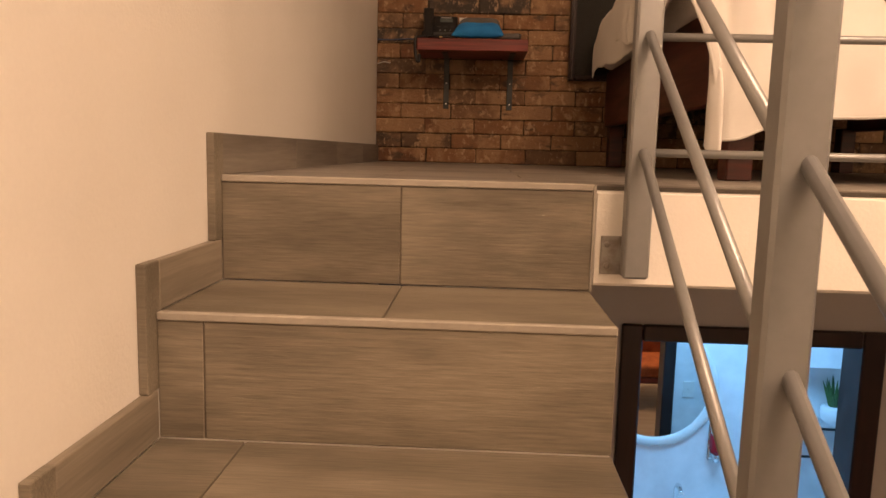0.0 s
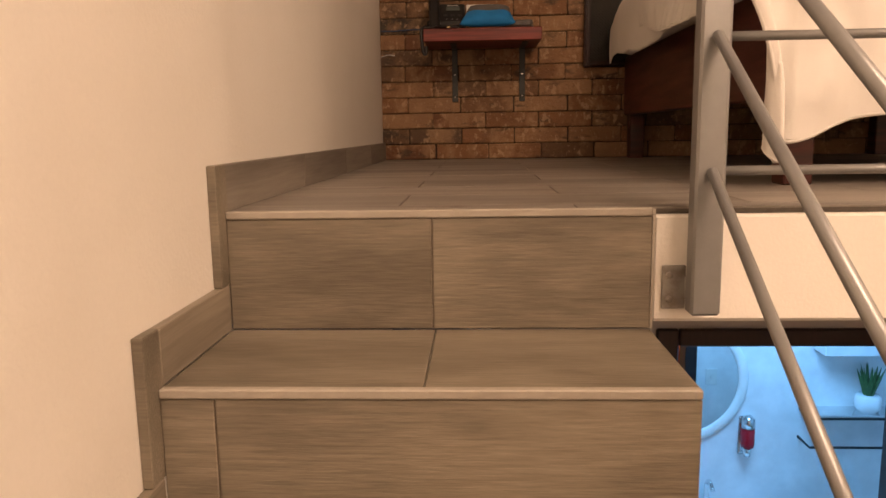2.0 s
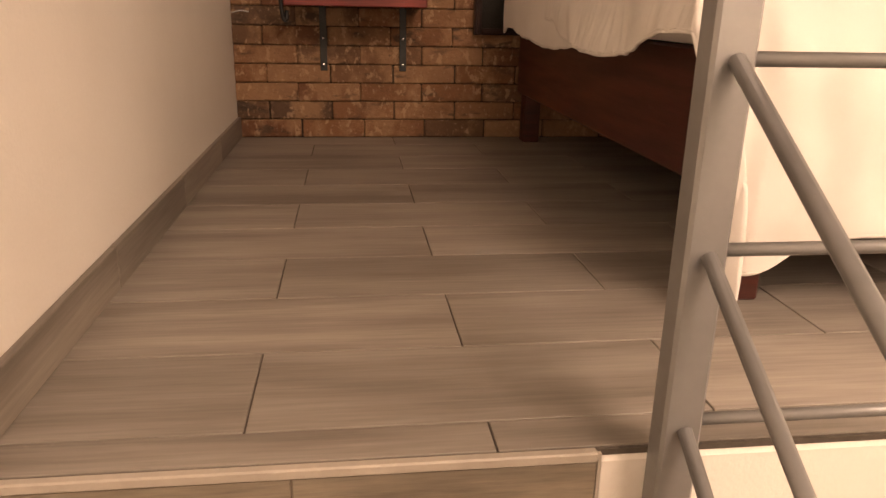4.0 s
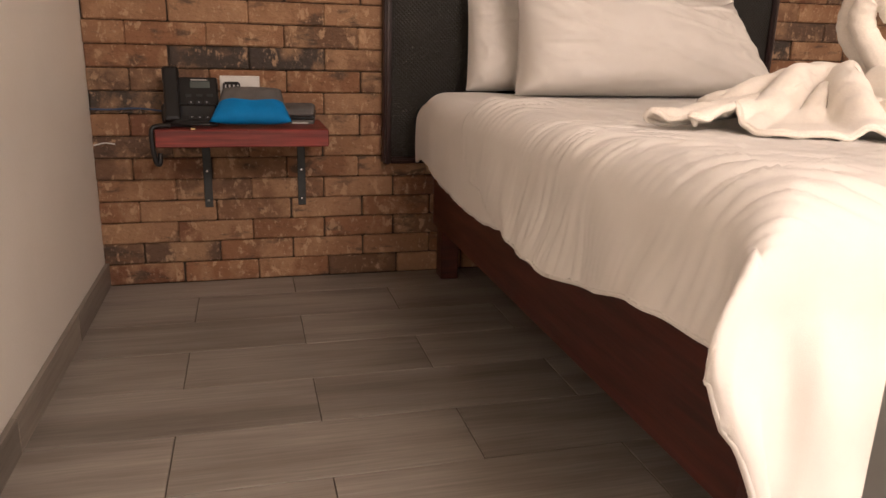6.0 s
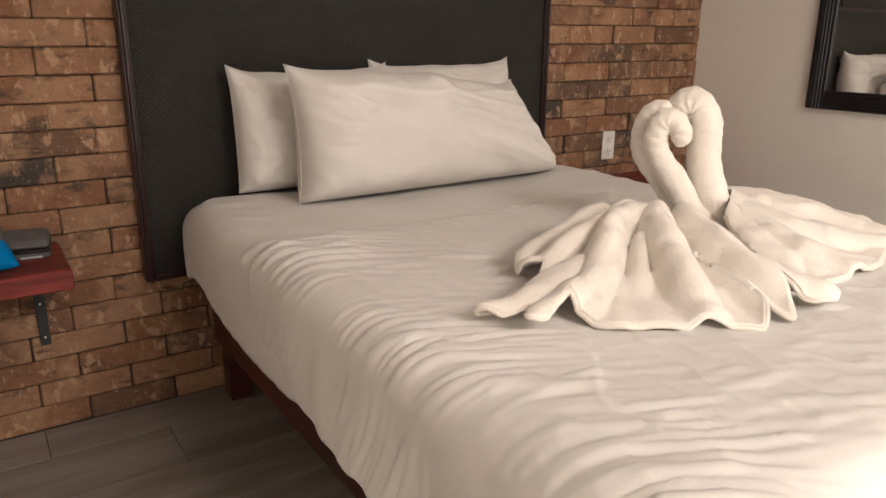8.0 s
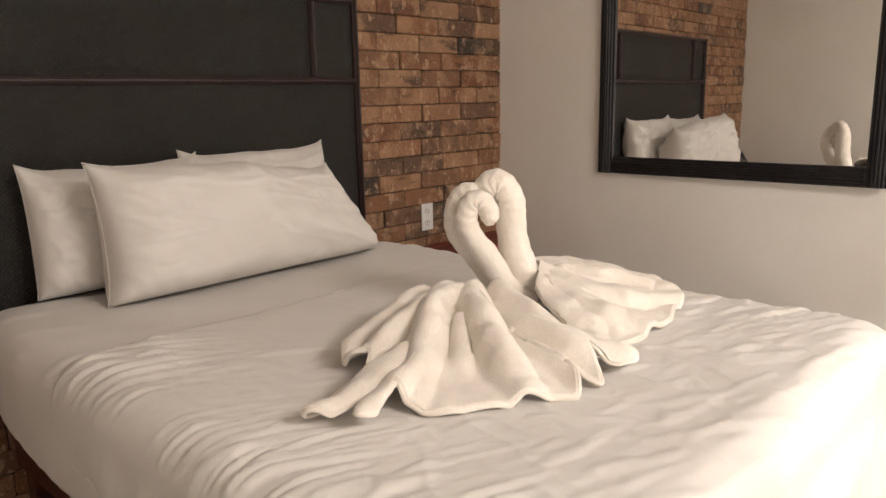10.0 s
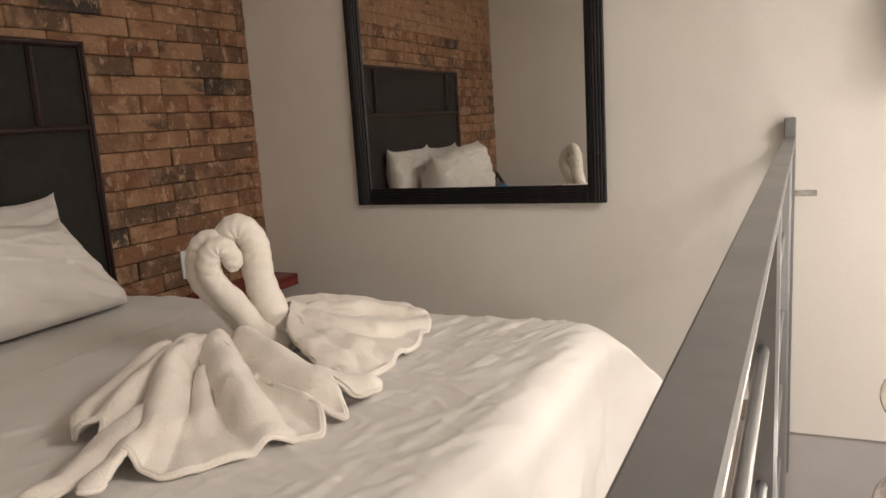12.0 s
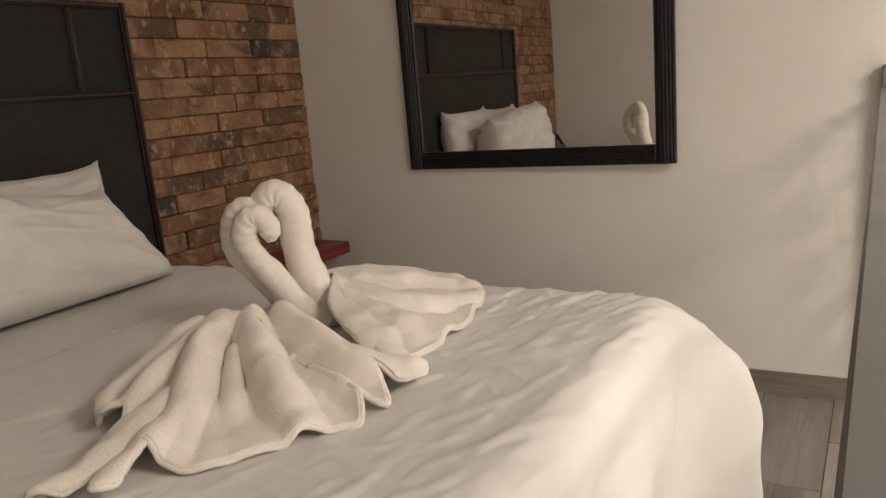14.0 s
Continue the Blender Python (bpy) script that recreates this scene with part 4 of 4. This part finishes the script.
tagged(link("network_cable", tube(curve([(XL + 0.002, YB - 0.006, 0.574), (-0.42, YB - 0.008, 0.573), (-0.34, YB - 0.010, 0.577), (-0.26, 3.64, 0.572)], 24), 0.0028, 8), M_BLUECABLE, True),
       "thin blue network cable along the brick wall to the telephone", "cable")
tagged(link("white_wire", tube(curve([(XL + 0.003, YB - 0.004, 0.462), (-0.455, YB - 0.006, 0.468), (-0.44, YB - 0.006, 0.470), (-0.415, YB - 0.006, 0.466)], 12), 0.0022, 6), M_WHITE, True),
       "short white wire end in the wall corner", "cable")

# ---- chandelier ----
chandelier = thing("chandelier", HUB, "black and brass branch chandelier with clear globe bulbs, lit", "chandelier")
part("hub", lathe([(0.0, -0.05), (0.03, -0.045), (0.045, -0.02), (0.045, 0.02), (0.03, 0.045), (0.0, 0.05)], 24, Matrix.Translation(HUB)), M_BLACK, chandelier, smooth=True)
part("rod", tube([HUB, (HUB.x, HUB.y, TOP - 0.02)], 0.008, 10), M_BLACK, chandelier)
part("canopy", lathe([(0.06, -0.02), (0.06, 0.0)], 24, pose(HUB.x, HUB.y, TOP)), M_BLACK, chandelier)
for b in BULBS:
    d = (HUB - b).normalized()
    m = Matrix.Translation(b) @ d.to_track_quat("Z", "Y").to_matrix().to_4x4()
    part("arm", tube([b + d * 0.145, HUB], 0.006, 10), M_BLACK, chandelier)
    sock = part("socket", lathe([(0.0, 0.060), (0.0205, 0.060), (0.0225, 0.063), (0.0225, 0.135), (0.0215, 0.140), (0.0215, 0.148), (0.0, 0.148)], 28, m), M_BRASS, chandelier, "brushed brass socket", True)
    prof = [(0.0475 * math.sin(a), -0.0475 * math.cos(a)) for a in [math.pi * (0.02 + 0.83 * k / 20) for k in range(21)]] + [(0.0165, 0.050), (0.0155, 0.062)]
    prof += [(r - 0.0008 if r > 0.003 else r * 0.5, z + (0.0008 if z < 0 else 0.0)) for r, z in reversed(prof)]
    globe = part("globe", lathe(prof, 32, m), M_GLASS, sock, "clear glass globe bulb", True)
    globe.visible_shadow = False
    # filament swollen into a blob, so its shape includes the glare
    wire = [m @ Vector((0.0085 * math.cos(a), 0.0085 * math.sin(a), -0.004 + 0.008 * (k % 2))) for k, a in enumerate([2 * math.pi * j / 10 for j in range(11)])]
    f = part("filament_glare", tube(wire, 0.0125, 12), M_GLOW, sock)
    f.visible_shadow = False
    st = part("stem", tube([m @ Vector((0, 0, -0.008)), m @ Vector((0, 0, 0.058))], [0.003, 0.007], 8), M_GLASS, sock)
    st.visible_shadow = False

# invented body round the fill lamp, never in view
panel = thing("fill_panel", FILL_POS, "unseen glowing square panel, added as fill light under the ceiling", "ceiling light")
bm = bmesh.new()
for x0, x1, y0, y1 in ((-0.62, 0.62, -0.62, -0.59), (-0.62, 0.62, 0.59, 0.62), (-0.62, -0.59, -0.59, 0.59), (0.59, 0.62, -0.59, 0.59)):
    box(FILL_POS.x + x0, FILL_POS.x + x1, FILL_POS.y + y0, FILL_POS.y + y1, TOP - 0.05, TOP - 0.002, 0.003, bm)
part("frame", bm, M_WHITE, panel)
part("diffuser", box(FILL_POS.x - 0.588, FILL_POS.x + 0.588, FILL_POS.y - 0.588, FILL_POS.y + 0.588, TOP - 0.04, TOP - 0.03), M_FILL_GLOW, panel)

# ---- air conditioner ----
ac = thing("air_conditioner", (2.85, 0.65, 1.25), "white split air conditioner high on the wall", "air conditioner")
AY1, AY0 = 1.125 - YB, 0.22 - YB
bm = bmesh.new()
prof = [(0, 1.28), (-0.12, 1.28), (-0.175, 1.294), (-0.195, 1.32), (-0.198, 1.458), (-0.17, 1.533), (-0.10, 1.558), (0, 1.558)]
ends = [[bm.verts.new((x - 0.001, y, z)) for x, z in prof] for y in (AY0, AY1)]
for k in range(len(prof)):
    q = (k + 1) % len(prof)
    bm.faces.new((ends[0][k], ends[0][q], ends[1][q], ends[1][k]))
bm.faces.new(ends[0][::-1])
bm.faces.new(ends[1])
bmesh.ops.recalc_face_normals(bm, faces=bm.faces)
bmesh.ops.bevel(bm, geom=list(bm.edges), offset=0.006, segments=2, affect="EDGES")
part("casing", east(bm), M_WHITE, ac)
part("louvre", east(turn(box(-0.05, 0.05, AY0 + 0.06, AY1 - 0.06, -0.002, 0.002, 0.001), pose(-0.125, 0, 1.281, 0, -8))), M_WHITE, ac)
# dark strip painted as the shade of the air outlet; the casing is closed
part("louvre_gap", east(box(-0.19, -0.07, AY0 + 0.055, AY1 - 0.055, 1.2792, 1.284)), M_SLOT_SHADE, ac)
part("badge", east(turn(lathe([(0.015, 0), (0.015, 0.001)], 20), Matrix.Translation((-0.199, AY1 - 0.09, 1.338)) @ pose(0, 0, 0, 0, -90) @ Matrix.Diagonal((0.35, 1, 1, 1)))), M_RED, ac)

# ---- lower room ----
panel = thing("wall_panel", (2.88, 0.6, -2.6), "dark grey panel with an outlet against the lower wall", "wall panel")
part("board", east(box(-0.03, 0.012, -0.4 - YB, 1.335 - YB, LOW, -0.385, 0.004)), M_PANEL, panel)
part("outlet_plate", east(box(-0.036, -0.03, 1.16 - YB, 1.23 - YB, -0.47, -0.395, 0.002)), M_WHITE, panel, "white outlet plate")
chair = thing("armchair", (2.0, 0.3, LOW), "wooden armchair with orange patterned cushions in the lower room", "armchair")
part("seat_cushion", box(1.55, 2.25, 0.05, 0.65, LOW + 0.32, LOW + 0.46, 0.04, seg=3), M_ORANGE, chair)
part("back_cushion", box(1.55, 2.25, -0.12, 0.05, LOW + 0.40, LOW + 0.86, 0.04, seg=3), M_ORANGE, chair)
for x in (1.50, 2.25):
    part("side_frame", box(x, x + 0.05, -0.12, 0.68, LOW, LOW + 0.62, 0.006), M_SHELF, chair)
part("seat_board", box(1.55, 2.25, -0.1, 0.65, LOW + 0.26, LOW + 0.32, 0.006), M_SHELF, chair)

# ---- bathroom ----
YW = 4.20
bath_mirror = thing("bathroom_mirror", (1.06, YW, -1.58), "round bathroom mirror with a pale rim", "mirror")
CMX, CMZ, CR = 1.06, -1.235, 0.352
part("rim", lathe([(CR - 0.05, 0), (CR - 0.05, 0.014), (CR - 0.046, 0.020), (CR - 0.030, 0.026), (CR - 0.006, 0.024), (CR, 0.018), (CR, 0), (CR - 0.05, 0)], 64, pose(CMX, YW, CMZ, 90)), M_WHITE, bath_mirror, "pale rim", True)
part("glass", lathe([(0.0, 0.006), (CR - 0.049, 0.006), (CR - 0.049, 0.010), (0.0, 0.010)], 64, pose(CMX, YW, CMZ, 90)), M_MIRROR, bath_mirror)
soap = thing("soap_dispenser", (1.41, YW, -1.6), "chrome wall soap dispenser with red liquid", "soap dispenser")
part("back_plate", box(1.375, 1.447, YW - 0.012, YW - 0.001, -1.66, -1.44, 0.01, seg=3), M_CHROME, soap)
part("reservoir", lathe([(0.0, 0.0), (0.034, 0.004), (0.036, 0.02), (0.036, 0.10), (0.03, 0.11), (0.0, 0.112)], 24, pose(1.411, YW - 0.05, -1.60)), M_RED, soap, "red liquid soap", True)
part("cap", lathe([(0.0, 0.0), (0.037, 0.0), (0.034, 0.05), (0.018, 0.066), (0.0, 0.07)], 24, pose(1.411, YW - 0.05, -1.488)), M_CHROME, soap, smooth=True)
part("pump", lathe([(0.0, 0.0), (0.018, 0.002), (0.022, 0.03), (0.022, 0.05), (0.0, 0.05)], 20, pose(1.411, YW - 0.05, -1.655)), M_CHROME, soap, smooth=True)
rack = thing("bathroom_shelf", (1.95, YW, -1.40), "black wire and glass bathroom shelf on the wall", "shelf")
part("shelf_plate", box(1.70, 2.30, YW - 0.14, YW - 0.002, -1.392, -1.384, 0.001), M_CHROME, rack)
for z in (-1.40, -1.56):
    part("rail", tube([(1.70, YW - 0.002, z), (1.70, YW - 0.145, z), (2.30, YW - 0.145, z), (2.30, YW - 0.002, z)], 0.007, 8), M_BLACK, rack)
cab = tagged(link("wall_cabinet", box(1.75, 2.31, YW - 0.15, YW - 0.002, -1.06, -0.75, 0.005), M_BATH), "white bathroom wall cabinet", "cabinet")
pot = thing("potted_plant", (2.02, YW - 0.075, -1.384), "small green plant in a white pot on the bathroom shelf", "potted plant")
part("pot", lathe([(0.0, 0.0), (0.05, 0.0), (0.068, 0.03), (0.062, 0.085), (0.052, 0.095), (0.0, 0.09)], 24, pose(2.02, YW - 0.075, -1.384)), M_POT, pot, smooth=True)
rngp = random.Random(3)
for k in range(26):
    a, h = rngp.uniform(0, 6.28), rngp.uniform(0.08, 0.17)
    r = rngp.uniform(0.01, 0.05)
    p0 = Vector((2.02 + 0.02 * math.cos(a), YW - 0.075 + 0.02 * math.sin(a), -1.295))
    p1 = p0 + Vector((r * math.cos(a), r * math.sin(a), h))
    part("leaf", tube([p0, p0.lerp(p1, 0.5) + Vector((0, 0, 0.01)), p1], [0.005, 0.008, 0.001], 5), M_LEAF, pot)
basin = thing("wash_basin", (1.2, YW - 0.2, -1.85), "white ceramic basin with a chrome tap under the round mirror", "basin")
part("bowl", box(0.75, 1.65, YW - 0.42, YW - 0.002, -2.07, -1.92, 0.03, seg=4), M_POT, basin)
part("tap", tube(curve([(1.2, YW - 0.06, -1.92), (1.2, YW - 0.06, -1.82), (1.2, YW - 0.10, -1.78), (1.2, YW - 0.16, -1.80)], 20), 0.013, 12), M_CHROME, basin, smooth=True)
switch = thing("light_switch", (1.625, YD + 0.122, -1.65), "white light switch on the bathroom wall", "switch")
part("plate", box(1.585, 1.665, YD + 0.1225, YD + 0.129, -1.712, -1.592, 0.002), M_WHITE, switch)
part("toggle", box(1.619, 1.631, YD + 0.129, YD + 0.138, -1.662, -1.642, 0.001), M_WHITE, switch)

# ---- pieces: floor tiles and bricks, last ----
floor = setting("floor", box(XL, 2.90, YE + 0.004, YB + 0.012, -0.0098, -0.0022), M_GROUT, "loft floor of grey-brown wood-look planks")
TL, TW = 0.604, 0.2165
shared = {}


def piece(name, w, h, d, axis, material, bevel):
    """A bevelled slab of w x h, d thick, facing up (z) or towards the stairs (-y), shared by size."""
    key = (name, round(w, 3), round(h, 3))
    if key not in shared:
        bm = box(-w / 2, w / 2, -h / 2, h / 2, -d, 0, bevel) if axis == "z" else box(-w / 2, w / 2, 0, d, -h / 2, h / 2, bevel)
        me = bpy.data.meshes.new(name)
        bm.to_mesh(me)
        bm.free()
        me.materials.append(material)
        shared[key] = me
    return shared[key]


rng = random.Random(5)
for k in range(-3, 8):
    y0, y1 = max(2.007 + TW * k, 1.507), min(2.007 + TW * (k + 1), YB)
    if y1 - y0 < 0.02:
        continue
    x = (-0.185 if k % 2 == 0 else 0.116) - TL
    while x < 2.90:
        a, b = max(x, XL + 0.0), min(x + TL, 2.90)
        if b - a > 0.02:
            ob = new("plank_tile", piece("plank_tile", b - a - 0.003, y1 - y0 - 0.003, 0.006, "z", M_TILE, 0.0008))
            ob.location = ((a + b) / 2, (y0 + y1) / 2, 0.0005 * rng.random())
            ob.parent = floor
        x += TL

BL, BH = 0.2395, 0.0699
rows = int((TOP - 0.001) / BH) + 1
far = bmesh.new()
count = 0
for r in range(rows):
    x = XL - (0.0 if r % 2 == 0 else BL * 0.51) + rng.uniform(-0.004, 0.004)
    z0, z1 = r * BH + 0.001, min((r + 1) * BH - 0.0015, TOP)
    while x < 2.795:
        step = BL + rng.uniform(-0.005, 0.005)
        a, b = max(x, XL), min(x + step - 0.003, 2.795)
        x += step
        if b - a < 0.012:
            continue
        hidden = HX0 + 0.05 < a and b < HX1 - 0.05 and 0.45 < z0 and z1 < HZ1 - 0.03
        if hidden or r > 24 or count > 300:
            box(a, b, YB + 0.002 + rng.uniform(-0.001, 0.002), YB + 0.011, z0, z1, bm=far)
            continue
        w = b - a if b - a < 0.2 else 0.2365
        ob = new("brick", piece("brick", round(w, 2) if w < 0.2 else w, z1 - z0, 0.014, "y", M_BRICK, 0.0042))
        ob.matrix_world = pose((a + b) / 2, YB + rng.uniform(-0.004, 0.003), (z0 + z1) / 2, rng.uniform(-1.6, 1.6), rng.uniform(-0.5, 0.5), rng.uniform(-0.7, 0.7))
        ob.parent = wall_north
        count += 1
ob = link("brick_field", far, M_BRICK)
ob.parent = wall_north
tagged(ob, "", "", "", "stuff")
